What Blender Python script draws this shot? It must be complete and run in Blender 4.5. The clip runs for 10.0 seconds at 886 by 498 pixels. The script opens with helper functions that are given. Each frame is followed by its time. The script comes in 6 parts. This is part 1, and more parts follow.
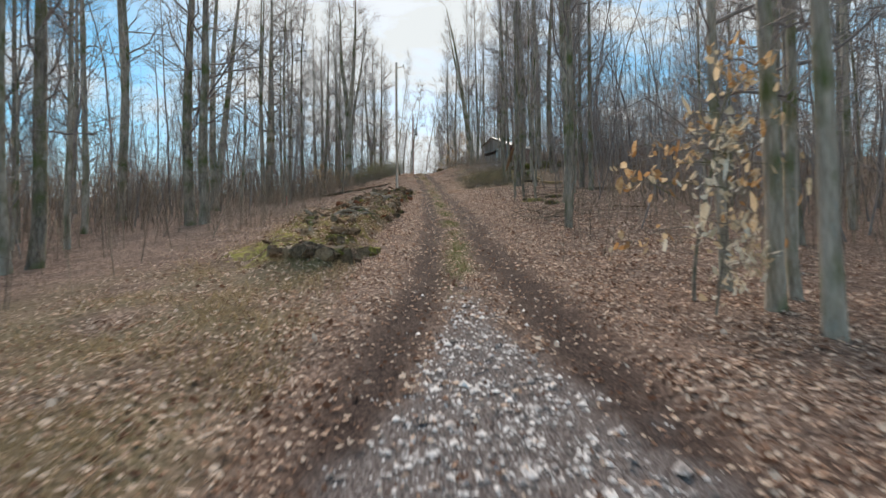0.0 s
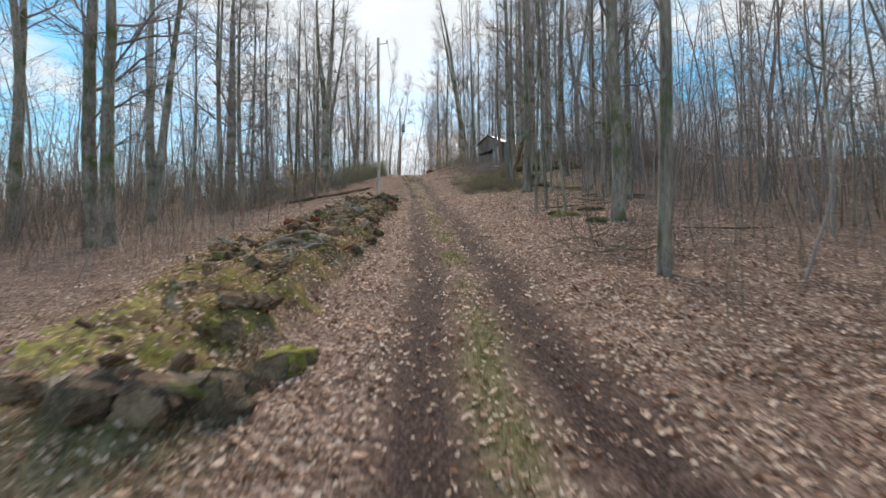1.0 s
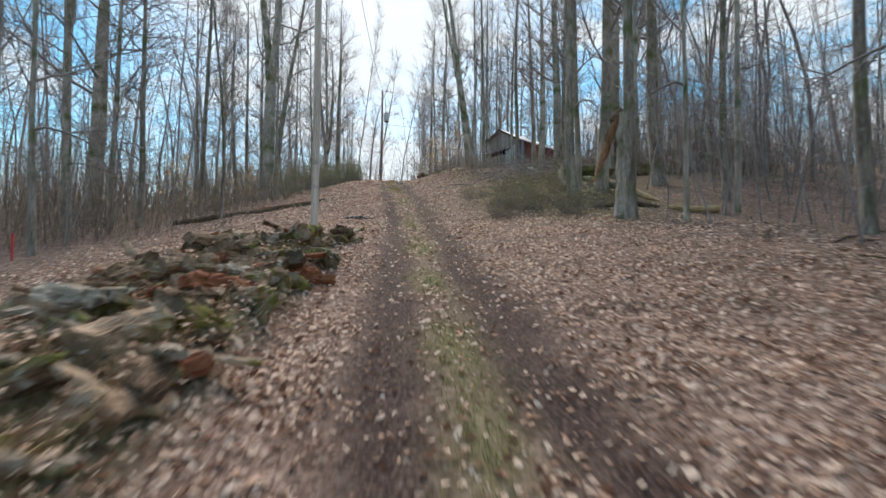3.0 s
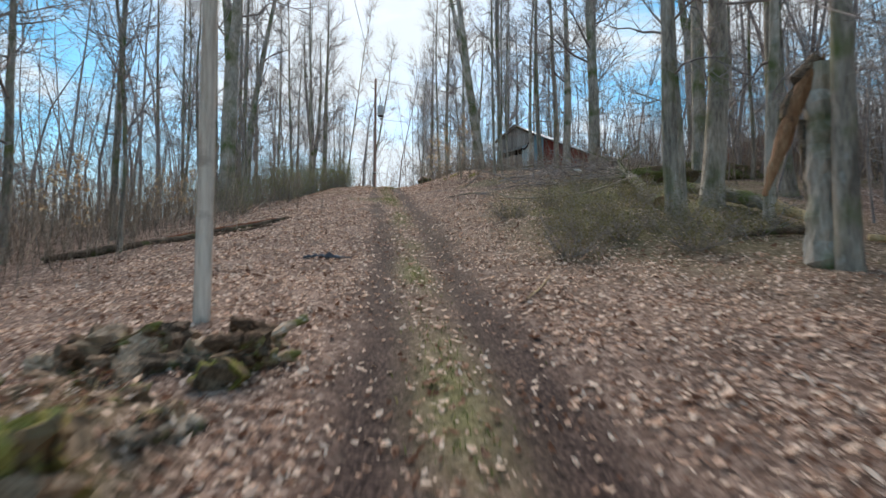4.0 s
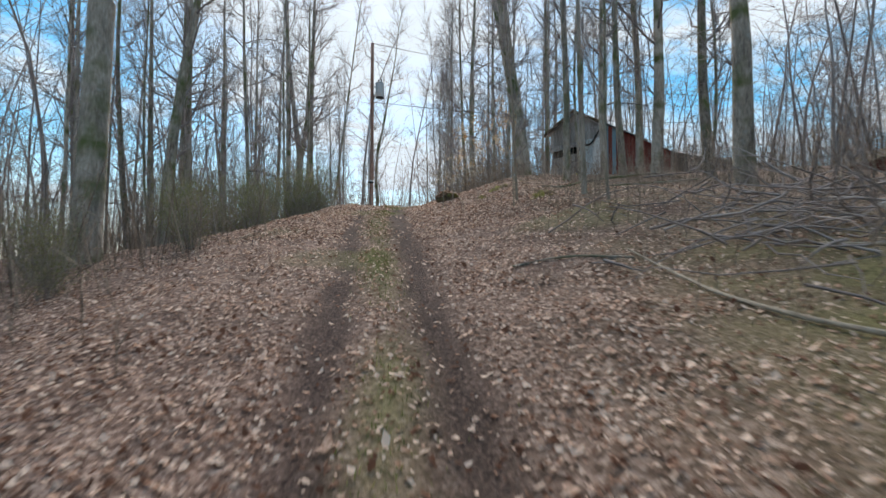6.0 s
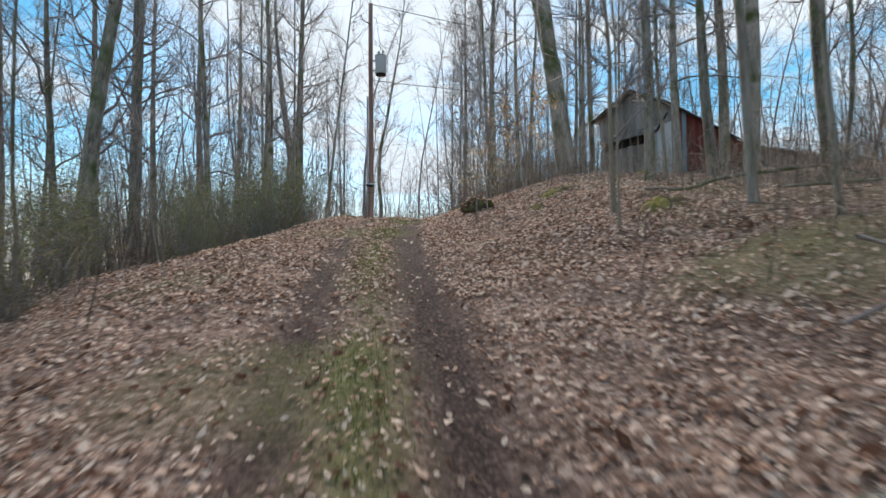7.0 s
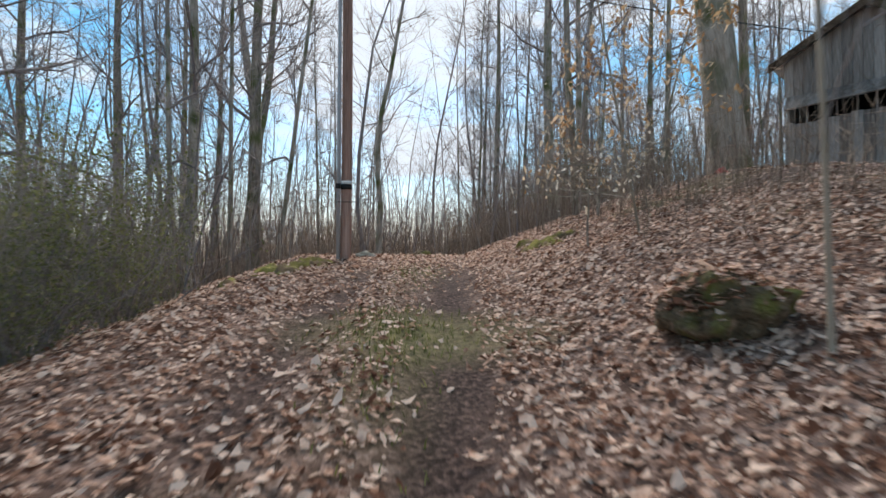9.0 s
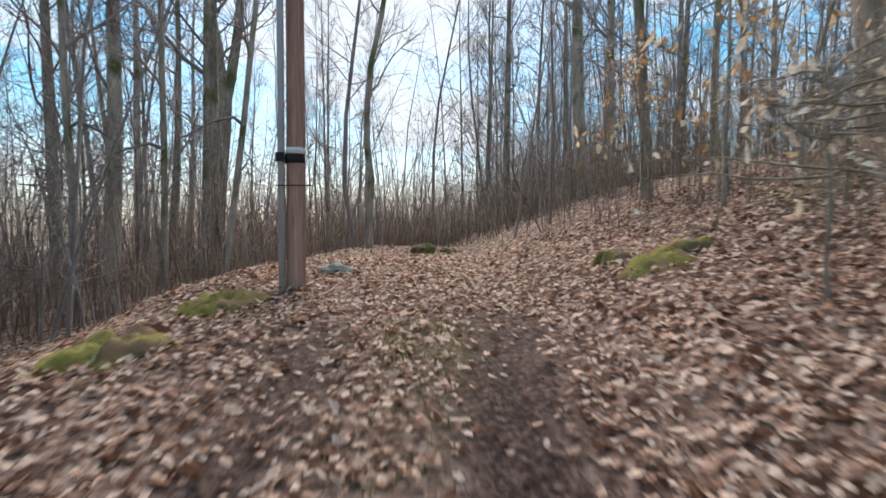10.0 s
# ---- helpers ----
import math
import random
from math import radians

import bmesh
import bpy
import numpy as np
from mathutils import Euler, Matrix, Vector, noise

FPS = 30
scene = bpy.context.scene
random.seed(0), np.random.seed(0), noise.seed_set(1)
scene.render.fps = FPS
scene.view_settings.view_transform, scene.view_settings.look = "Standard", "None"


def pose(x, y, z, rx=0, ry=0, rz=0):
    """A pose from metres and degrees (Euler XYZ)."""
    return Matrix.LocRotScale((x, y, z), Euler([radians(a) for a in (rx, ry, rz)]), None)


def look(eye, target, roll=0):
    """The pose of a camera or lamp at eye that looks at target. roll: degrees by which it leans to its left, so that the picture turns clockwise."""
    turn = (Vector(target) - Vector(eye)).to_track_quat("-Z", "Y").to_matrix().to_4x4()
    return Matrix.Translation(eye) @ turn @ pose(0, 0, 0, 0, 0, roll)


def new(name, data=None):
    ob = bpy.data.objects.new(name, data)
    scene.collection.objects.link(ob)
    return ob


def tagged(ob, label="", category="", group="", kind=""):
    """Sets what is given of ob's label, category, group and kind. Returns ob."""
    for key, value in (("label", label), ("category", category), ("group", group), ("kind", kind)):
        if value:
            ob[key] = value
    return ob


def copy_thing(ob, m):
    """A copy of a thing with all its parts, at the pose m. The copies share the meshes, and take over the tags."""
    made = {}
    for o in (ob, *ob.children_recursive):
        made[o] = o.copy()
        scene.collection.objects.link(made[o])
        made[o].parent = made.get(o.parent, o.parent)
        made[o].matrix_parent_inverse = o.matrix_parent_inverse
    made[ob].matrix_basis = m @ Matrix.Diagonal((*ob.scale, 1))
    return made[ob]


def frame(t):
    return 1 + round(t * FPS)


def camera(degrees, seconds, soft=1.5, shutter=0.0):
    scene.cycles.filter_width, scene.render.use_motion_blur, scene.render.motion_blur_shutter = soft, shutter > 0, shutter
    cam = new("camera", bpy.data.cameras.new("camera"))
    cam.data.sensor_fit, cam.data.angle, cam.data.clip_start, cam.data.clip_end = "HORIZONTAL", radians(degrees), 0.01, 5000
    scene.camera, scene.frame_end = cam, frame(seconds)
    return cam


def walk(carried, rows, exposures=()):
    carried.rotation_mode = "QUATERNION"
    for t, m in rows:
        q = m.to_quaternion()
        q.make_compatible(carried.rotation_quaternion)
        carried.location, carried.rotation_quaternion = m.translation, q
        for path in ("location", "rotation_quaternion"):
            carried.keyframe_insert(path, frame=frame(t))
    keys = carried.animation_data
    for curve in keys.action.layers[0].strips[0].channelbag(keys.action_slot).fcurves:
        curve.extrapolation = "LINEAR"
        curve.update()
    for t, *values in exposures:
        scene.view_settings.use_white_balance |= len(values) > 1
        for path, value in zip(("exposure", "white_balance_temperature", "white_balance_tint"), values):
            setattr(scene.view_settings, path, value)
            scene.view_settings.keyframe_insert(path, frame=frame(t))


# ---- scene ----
cam = camera(76.5, 10.0, soft=1.5, shutter=0.3)
PATH = [
    (0, (0.0, 0.0, 1.9), (0.07, 1.998, 1.968), -0.4),
    (0.5, (-0.01, 3.71, 2.474), (0.084, 5.706, 2.551), -0.3),
    (1, (-0.001, 7.36, 3.253), (0.111, 9.356, 3.323), -0.4),
    (1.5, (0.063, 11.218, 3.895), (0.195, 13.213, 3.972), -0.3),
    (2, (0.165, 15.382, 4.626), (0.311, 17.375, 4.703), -0.1),
    (2.5, (0.259, 19.572, 5.226), (0.415, 21.564, 5.314), 0.4),
    (2.7, (0.313, 21.248, 5.496), (0.469, 23.24, 5.587), 0.6),
    (3.8, (0.343, 30.019, 7.105), (0.503, 32.01, 7.21), 0.4),
    (4, (0.376, 31.321, 7.389), (0.538, 33.312, 7.494), 0.2),
    (4.5, (0.523, 34.492, 8.206), (0.685, 36.483, 8.3), -0.1),
    (5, (0.61, 37.668, 8.812), (0.766, 39.659, 8.914), -0.0),
    (5.5, (0.685, 40.568, 9.58), (0.817, 42.562, 9.674), 0.1),
    (5.7, (0.691, 41.751, 9.891), (0.811, 43.746, 9.981), 0.3),
    (6.8, (0.486, 48.696, 11.085), (0.578, 50.691, 11.185), -0.4),
    (7, (0.462, 49.897, 11.302), (0.55, 51.893, 11.403), -0.4),
    (7.5, (0.352, 52.861, 11.89), (0.416, 54.858, 11.992), -0.1),
    (8, (0.272, 55.81, 12.617), (0.323, 57.807, 12.708), 0.0),
    (8.3, (0.27, 57.367, 12.91), (0.316, 59.365, 12.993), -0.0),
    (8.5, (0.238, 58.393, 13.064), (0.285, 60.391, 13.139), 0.0),
    (9, (0.13, 60.487, 13.355), (0.188, 62.486, 13.396), 0.3),
    (9.5, (0.065, 62.434, 13.576), (0.123, 64.434, 13.572), 0.4),
    (10, (0.0, 64.454, 13.874), (0.067, 66.452, 13.813), -0.0),
]
walk(cam, [(t, look(eye, target, roll)) for t, eye, target, roll in PATH], [(0, 0.13, 7600, 15), (1.0, 0.29, 7400, 16), (2.5, 0.40, 7150, 14), (5.0, 0.24, 6950, 14), (7.5, 0.26, 6900, 14), (8.7, 0.24, 6950, 16), (9.5, 0.36, 7000, 18), (10, 0.40, 7000, 17)])

# ---- sky and sun ----
world = bpy.data.worlds.new("sky")
scene.world = world
world.use_nodes = True
wt = world.node_tree
wt.nodes.clear()


def wnode(kind, **props):
    n = wt.nodes.new(kind)
    for k, v in props.items():
        n.inputs[k].default_value = v
    return n


SUN_EL, SUN_AZ = radians(37), radians(-4)
sky = wt.nodes.new("ShaderNodeTexSky")
sky.sky_type, sky.sun_disc = "NISHITA", False
sky.sun_elevation, sky.sun_rotation = SUN_EL, SUN_AZ
sky.altitude, sky.air_density, sky.dust_density, sky.ozone_density = 300, 1.0, 0.6, 2.0
coord = wt.nodes.new("ShaderNodeTexCoord")
stretch = wt.nodes.new("ShaderNodeMapping")
stretch.inputs["Scale"].default_value = (1.0, 1.0, 2.6)
clouds = wnode("ShaderNodeTexNoise", Scale=3.3, Detail=8.0, Roughness=0.62, Distortion=0.25)
cover = wt.nodes.new("ShaderNodeValToRGB")
cover.color_ramp.elements[0].position, cover.color_ramp.elements[1].position = 0.465, 0.625
low = wt.nodes.new("ShaderNodeSeparateXYZ")
veil = wt.nodes.new("ShaderNodeMapRange")
for k, v in (("From Min", 0.24), ("From Max", 0.0), ("To Min", 0.0), ("To Max", 0.75)):
    veil.inputs[k].default_value = v
most = wt.nodes.new("ShaderNodeMath")
most.operation = "MAXIMUM"
blue = wnode("ShaderNodeBackground", Strength=0.15)
white = wnode("ShaderNodeBackground", Strength=0.94, Color=(0.74, 0.88, 1.0, 1))
tint = wnode("ShaderNodeHueSaturation", Hue=0.478, Saturation=1.6, Value=1.0)
facing = wt.nodes.new("ShaderNodeVectorMath")
facing.operation = "DOT_PRODUCT"
facing.inputs[1].default_value = (math.cos(SUN_EL) * math.sin(SUN_AZ), math.cos(SUN_EL) * math.cos(SUN_AZ), math.sin(SUN_EL))
glow = wt.nodes.new("ShaderNodeMapRange")
for k, v in (("From Min", 0.885), ("From Max", 0.985), ("To Min", 0.0), ("To Max", 0.85)):
    glow.inputs[k].default_value = v
more = wt.nodes.new("ShaderNodeMath")
more.operation = "ADD"
more.use_clamp = True
mixed = wt.nodes.new("ShaderNodeMixShader")
wout = wt.nodes.new("ShaderNodeOutputWorld")
wt.links.new(coord.outputs["Generated"], stretch.inputs["Vector"])
wt.links.new(stretch.outputs["Vector"], clouds.inputs["Vector"])
wt.links.new(clouds.outputs["Fac"], cover.inputs["Fac"])
wt.links.new(coord.outputs["Generated"], low.inputs["Vector"])
wt.links.new(low.outputs["Z"], veil.inputs["Value"])
wt.links.new(cover.outputs["Color"], most.inputs[0])
wt.links.new(veil.outputs["Result"], most.inputs[1])
wt.links.new(sky.outputs["Color"], tint.inputs["Color"])
wt.links.new(tint.outputs["Color"], blue.inputs["Color"])
wt.links.new(coord.outputs["Generated"], facing.inputs[0])
wt.links.new(facing.outputs["Value"], glow.inputs["Value"])
wt.links.new(most.outputs["Value"], more.inputs[0])
wt.links.new(glow.outputs["Result"], more.inputs[1])
wt.links.new(more.outputs["Value"], mixed.inputs["Fac"])
wt.links.new(blue.outputs["Background"], mixed.inputs[1])
wt.links.new(white.outputs["Background"], mixed.inputs[2])
wt.links.new(mixed.outputs["Shader"], wout.inputs["Surface"])

sun = new("sun", bpy.data.lights.new("sun", "SUN"))
sun.data.energy, sun.data.angle, sun.data.color = 5.0, radians(45), (1.0, 0.93, 0.85)
sun.matrix_world = look((0, 0, 0), (-math.sin(-SUN_AZ) * -math.cos(SUN_EL), -math.cos(SUN_AZ) * math.cos(SUN_EL), -math.sin(SUN_EL)))


# ---- materials ----
def material(name, colours, scale=6.0, rough=0.9, bump=0.3, spots=None, island=0.0, per_object=0.0, stretch_z=1.0, stretch_x=1.0, fine=40.0, spec=0.2, dist=0.02, through_light=0.0):
    """Noise between colours at a large and a fine scale; spots: (colour, scale, from, to) of moss or dirt; island or per_object: how far pieces differ."""
    m = bpy.data.materials.new(name)
    m.use_nodes = True
    nt = m.node_tree
    bsdf = nt.nodes["Principled BSDF"]
    bsdf.inputs["Roughness"].default_value = rough
    bsdf.inputs["Specular IOR Level"].default_value = spec
    tc = nt.nodes.new("ShaderNodeTexCoord")
    mp = nt.nodes.new("ShaderNodeMapping")
    mp.inputs["Scale"].default_value = (stretch_x, 1, stretch_z)
    nt.links.new(tc.outputs["Object"], mp.inputs["Vector"])
    n1 = nt.nodes.new("ShaderNodeTexNoise")
    n1.inputs["Scale"].default_value, n1.inputs["Detail"].default_value, n1.inputs["Roughness"].default_value = scale, 6, 0.65
    n2 = nt.nodes.new("ShaderNodeTexNoise")
    n2.inputs["Scale"].default_value, n2.inputs["Detail"].default_value = fine, 4
    for n in (n1, n2):
        nt.links.new(mp.outputs["Vector"], n.inputs["Vector"])
    add = nt.nodes.new("ShaderNodeMath")
    add.operation, add.inputs[1].default_value = "MULTIPLY_ADD", 0.6
    nt.links.new(n2.outputs["Fac"], add.inputs[0])
    sub = nt.nodes.new("ShaderNodeMath")
    sub.operation, sub.inputs[1].default_value = "SUBTRACT", 0.3
    nt.links.new(n1.outputs["Fac"], sub.inputs[0])
    nt.links.new(sub.outputs[0], add.inputs[2])
    last = add.outputs[0]
    if island or per_object:
        if island:
            src = nt.nodes.new("ShaderNodeNewGeometry").outputs["Random Per Island"]
        else:
            src = nt.nodes.new("ShaderNodeObjectInfo").outputs["Random"]
        amount = island or per_object
        k = nt.nodes.new("ShaderNodeMath")
        k.operation, k.inputs[1].default_value, k.inputs[2].default_value = "MULTIPLY_ADD", amount, -amount / 2
        nt.links.new(src, k.inputs[0])
        j = nt.nodes.new("ShaderNodeMath")
        j.operation = "ADD"
        nt.links.new(last, j.inputs[0])
        nt.links.new(k.outputs[0], j.inputs[1])
        last = j.outputs[0]
    ramp = nt.nodes.new("ShaderNodeValToRGB")
    while len(ramp.color_ramp.elements) < len(colours):
        ramp.color_ramp.elements.new(0.5)
    for k, (e, c) in enumerate(zip(ramp.color_ramp.elements, colours)):
        e.position, e.color = 0.25 + 0.5 * k / (len(colours) - 1), (*c, 1)
    nt.links.new(last, ramp.inputs["Fac"])
    colour = ramp.outputs["Color"]
    for col, sc, lo, hi in spots or ():
        ns = nt.nodes.new("ShaderNodeTexNoise")
        ns.inputs["Scale"].default_value, ns.inputs["Detail"].default_value = sc, 5
        nt.links.new(tc.outputs["Object"], ns.inputs["Vector"])
        mr = nt.nodes.new("ShaderNodeMapRange")
        mr.inputs["From Min"].default_value, mr.inputs["From Max"].default_value = lo, hi
        nt.links.new(ns.outputs["Fac"], mr.inputs["Value"])
        mx = nt.nodes.new("ShaderNodeMixRGB")
        mx.inputs["Color2"].default_value = (*col, 1)
        nt.links.new(mr.outputs["Result"], mx.inputs["Fac"])
        nt.links.new(colour, mx.inputs["Color1"])
        colour = mx.outputs["Color"]
    nt.links.new(colour, bsdf.inputs["Base Color"])
    if through_light:
        tl = nt.nodes.new("ShaderNodeBsdfTranslucent")
        mx = nt.nodes.new("ShaderNodeMixShader")
        mx.inputs["Fac"].default_value = through_light
        nt.links.new(colour, tl.inputs["Color"])
        nt.links.new(bsdf.outputs["BSDF"], mx.inputs[1])
        nt.links.new(tl.outputs["BSDF"], mx.inputs[2])
        nt.links.new(mx.outputs["Shader"], nt.nodes["Material Output"].inputs["Surface"])
    bp = nt.nodes.new("ShaderNodeBump")
    bp.inputs["Strength"].default_value, bp.inputs["Distance"].default_value = bump, dist
    nt.links.new(add.outputs[0], bp.inputs["Height"])
    nt.links.new(bp.outputs["Normal"], bsdf.inputs["Normal"])
    return m


BARK = material("bark", [(0.125, 0.107, 0.09), (0.345, 0.302, 0.253), (0.57, 0.515, 0.445)], 3.0, 0.95, 1.0, [((0.125, 0.145, 0.06), 1.1, 0.47, 0.64), ((0.36, 0.36, 0.33), 2.6, 0.62, 0.72)], per_object=0.25, stretch_z=0.22, fine=22, dist=0.04)
TWIG = material("twig", [(0.18, 0.155, 0.15), (0.29, 0.255, 0.245), (0.40, 0.357, 0.34)], 2.0, 0.95, 0.2, island=0.35)
PALE_BARK = material("pale young bark", [(0.20, 0.165, 0.125), (0.34, 0.285, 0.22), (0.46, 0.40, 0.32)], 4.0, 0.9, 0.3, per_object=0.3, stretch_z=0.3)
BRUSH = material("brush", [(0.14, 0.108, 0.085), (0.26, 0.20, 0.155), (0.37, 0.30, 0.235)], 2.0, 0.95, 0.1, island=0.6)
BARE_WOOD = material("bare wood", [(0.09, 0.042, 0.024), (0.25, 0.13, 0.068), (0.43, 0.28, 0.17)], 5, 0.85, 0.6, stretch_z=0.15, fine=50)
PALE_WOOD = material("pale split wood", [(0.30, 0.20, 0.10), (0.50, 0.36, 0.19), (0.62, 0.50, 0.32)], 6, 0.8, 0.5, stretch_z=0.3)
ROTTEN = material("rotten wood", [(0.09, 0.052, 0.032), (0.29, 0.185, 0.118), (0.54, 0.40, 0.29)], 7, 0.95, 1.0, [((0.20, 0.185, 0.055), 3.0, 0.55, 0.66), ((0.54, 0.48, 0.41), 6.0, 0.64, 0.72)], per_object=0.45, stretch_x=0.2, fine=45, dist=0.05)
RED_ROT = material("red rotten wood", [(0.10, 0.03, 0.015), (0.26, 0.09, 0.045), (0.36, 0.16, 0.09)], 8, 0.95, 0.9, stretch_x=0.25, fine=50)
CUT_END = material("cut log end", [(0.07, 0.05, 0.034), (0.19, 0.135, 0.09), (0.34, 0.25, 0.17)], 9, 0.95, 0.6, per_object=0.5)
LICHEN_WOOD = material("bleached lichen wood", [(0.13, 0.10, 0.075), (0.32, 0.265, 0.205), (0.56, 0.50, 0.425)], 7, 0.95, 1.0, [((0.10, 0.07, 0.05), 3.0, 0.5, 0.6), ((0.18, 0.19, 0.06), 4.0, 0.58, 0.68)], per_object=0.3, stretch_x=0.18, fine=50, dist=0.05)
MOSSY_BARK = material("mossy grey bark", [(0.11, 0.095, 0.075), (0.23, 0.205, 0.17), (0.35, 0.32, 0.27)], 4, 0.95, 0.9, [((0.12, 0.14, 0.05), 2.2, 0.46, 0.6)], fine=30, dist=0.04)
DARK_LOG = material("dark wet rotten log", [(0.05, 0.034, 0.024), (0.14, 0.097, 0.068), (0.30, 0.225, 0.165)], 5, 0.95, 1.0, [((0.11, 0.12, 0.045), 3.0, 0.55, 0.66)], fine=40, dist=0.05)
MOSS = material("moss", [(0.115, 0.10, 0.026), (0.265, 0.24, 0.062), (0.43, 0.385, 0.13)], 4, 1.0, 1.0, [((0.20, 0.14, 0.08), 5.0, 0.47, 0.57)], per_object=0.3, fine=70, dist=0.03)
GRAVEL = material("gravel", [(0.15, 0.135, 0.13), (0.44, 0.405, 0.40), (0.80, 0.76, 0.75)], 9, 0.85, 0.3, island=0.9)
LEAF = material("dead leaf", [(0.13, 0.062, 0.04), (0.43, 0.255, 0.178), (0.69, 0.475, 0.36), (0.85, 0.675, 0.55)], 9, 0.92, 0.15, island=0.95, spec=0.05, through_light=0.32)
TAN_LEAF = material("tan hanging leaf", [(0.40, 0.22, 0.10), (0.60, 0.41, 0.23), (0.76, 0.62, 0.43)], 9, 0.7, 0.1, island=0.8, through_light=0.45)
PALE_LEAF = material("pale beech leaf", [(0.60, 0.47, 0.32), (0.75, 0.66, 0.51), (0.86, 0.81, 0.71)], 9, 0.8, 0.1, island=0.8, through_light=0.25)
BANK_MOSS = material("dark bank moss", [(0.045, 0.05, 0.018), (0.115, 0.13, 0.035), (0.23, 0.22, 0.075)], 3, 1.0, 1.0, [((0.13, 0.09, 0.055), 2.5, 0.5, 0.6)], fine=30, dist=0.08)
PALE_ROCK = material("pale grey-green rock", [(0.26, 0.26, 0.20), (0.46, 0.45, 0.38)], 8, 0.9, 0.6)
MOSSY_ROCK = material("mossy leaf-littered rock", [(0.06, 0.045, 0.03), (0.17, 0.125, 0.08), (0.33, 0.25, 0.17)], 7, 0.95, 1.0, [((0.20, 0.20, 0.06), 4.0, 0.45, 0.6), ((0.34, 0.22, 0.15), 11.0, 0.58, 0.66)], fine=45, dist=0.05)
GRASS = material("green grass", [(0.085, 0.11, 0.032), (0.165, 0.195, 0.06), (0.28, 0.275, 0.11)], 4, 0.8, 0.1, island=0.7, through_light=0.3)
STRAW = material("dead grass", [(0.19, 0.145, 0.075), (0.35, 0.265, 0.145), (0.52, 0.41, 0.26)], 4, 0.85, 0.1, island=0.7, through_light=0.35)
OLIVE_LEAF = material("olive-brown leaf", [(0.105, 0.10, 0.042), (0.17, 0.158, 0.07), (0.26, 0.225, 0.115)], 4, 0.8, 0.1, island=0.7, through_light=0.3)
SHRUB_LEAF = material("shrub leaf", [(0.115, 0.135, 0.048), (0.20, 0.222, 0.085), (0.30, 0.305, 0.14)], 4, 0.7, 0.1, island=0.7, through_light=0.3)
POLE_GREY = material("weathered pole", [(0.34, 0.26, 0.20), (0.62, 0.53, 0.45), (0.82, 0.74, 0.66)], 9, 0.9, 0.7, [((0.26, 0.19, 0.15), 2.0, 0.56, 0.68)], stretch_z=0.05, fine=80)
POLE_RED = material("treated pole", [(0.20, 0.11, 0.086), (0.38, 0.225, 0.175), (0.54, 0.37, 0.30)], 5, 0.8, 0.5, stretch_z=0.05, fine=70)
CONDUIT = material("grey conduit", [(0.36, 0.36, 0.37), (0.46, 0.46, 0.47)], 5, 0.5, 0.1)
STEEL = material("galvanised steel", [(0.50, 0.53, 0.55), (0.62, 0.65, 0.67)], 7, 0.45, 0.1, spec=0.5)
BLACK = material("black band", [(0.015, 0.015, 0.016), (0.03, 0.03, 0.03)], 8, 0.5, 0.1)
WHITE = material("white paint", [(0.66, 0.68, 0.68), (0.80, 0.80, 0.78)], 5, 0.6, 0.15)
BOARD = material("weathered grey board", [(0.12, 0.105, 0.095), (0.31, 0.285, 0.265), (0.53, 0.50, 0.47)], 5, 0.9, 0.8, [((0.12, 0.095, 0.08), 2.0, 0.57, 0.70)], per_object=0.28, stretch_z=0.08, fine=55)
PALE_BOARD = material("flaking white board", [(0.36, 0.42, 0.44), (0.56, 0.64, 0.66), (0.74, 0.79, 0.80)], 6, 0.8, 0.3, per_object=0.2, stretch_z=0.2)
RED_BOARD = material("barn red board", [(0.09, 0.02, 0.016), (0.19, 0.04, 0.03), (0.28, 0.085, 0.06)], 6, 0.85, 0.4, per_object=0.35, stretch_z=0.1, fine=50)
TEAL = material("faded blue board", [(0.15, 0.27, 0.33), (0.27, 0.42, 0.50)], 6, 0.75, 0.2, per_object=0.2, stretch_z=0.2)
# near-black colour standing in for the shade inside the old shed
INNER_SHADE = material("painted interior shade", [(0.012, 0.011, 0.01), (0.03, 0.027, 0.024)], 5, 0.95, 0.2)
TIN = material("pale roof tin", [(0.42, 0.43, 0.44), (0.60, 0.62, 0.63)], 4, 0.45, 0.15, [((0.25, 0.16, 0.11), 1.5, 0.58, 0.7)], spec=0.5)
RED_TAPE = material("red marker", [(0.60, 0.05, 0.06), (0.75, 0.10, 0.10)], 6, 0.6, 0.05)
SCRAP = material("blue grey scrap", [(0.05, 0.06, 0.085), (0.13, 0.15, 0.18)], 8, 0.6, 0.2)
CABLE = material("black cable", [(0.02, 0.02, 0.02), (0.035, 0.035, 0.035)], 8, 0.6, 0.05)

# ---- ground ----
MID = [(-80, -10), (-40, -5.5), (-10, -1.95), (0, -0.2), (10, 1.6), (18, 3.1), (27, 4.85), (32.5, 5.9), (37, 6.8), (41.6, 7.6), (46.5, 8.8), (52, 10.1), (60, 11.95), (66.5, 13.05), (71, 13.4), (78, 13.4), (100, 13.0), (170, 11), (400, 4)]
RIGHT = [(-80, -9), (-40, -5), (0, 0.0), (10, 1.75), (24, 4.75), (34, 6.8), (40, 7.9), (46, 9.8), (51, 11.0), (56, 12.25), (60.6, 13.05), (64, 13.75), (67.8, 14.6), (70, 15.1), (72, 15.25), (85, 15.3), (170, 14), (400, 8)]
LEFT = [(-80, -12), (-40, -6.5), (0, -1.2), (30, 4.3), (45, 7.0), (55, 9.0), (65, 10.85), (75, 11.5), (100, 11), (170, 9.5), (400, 2)]
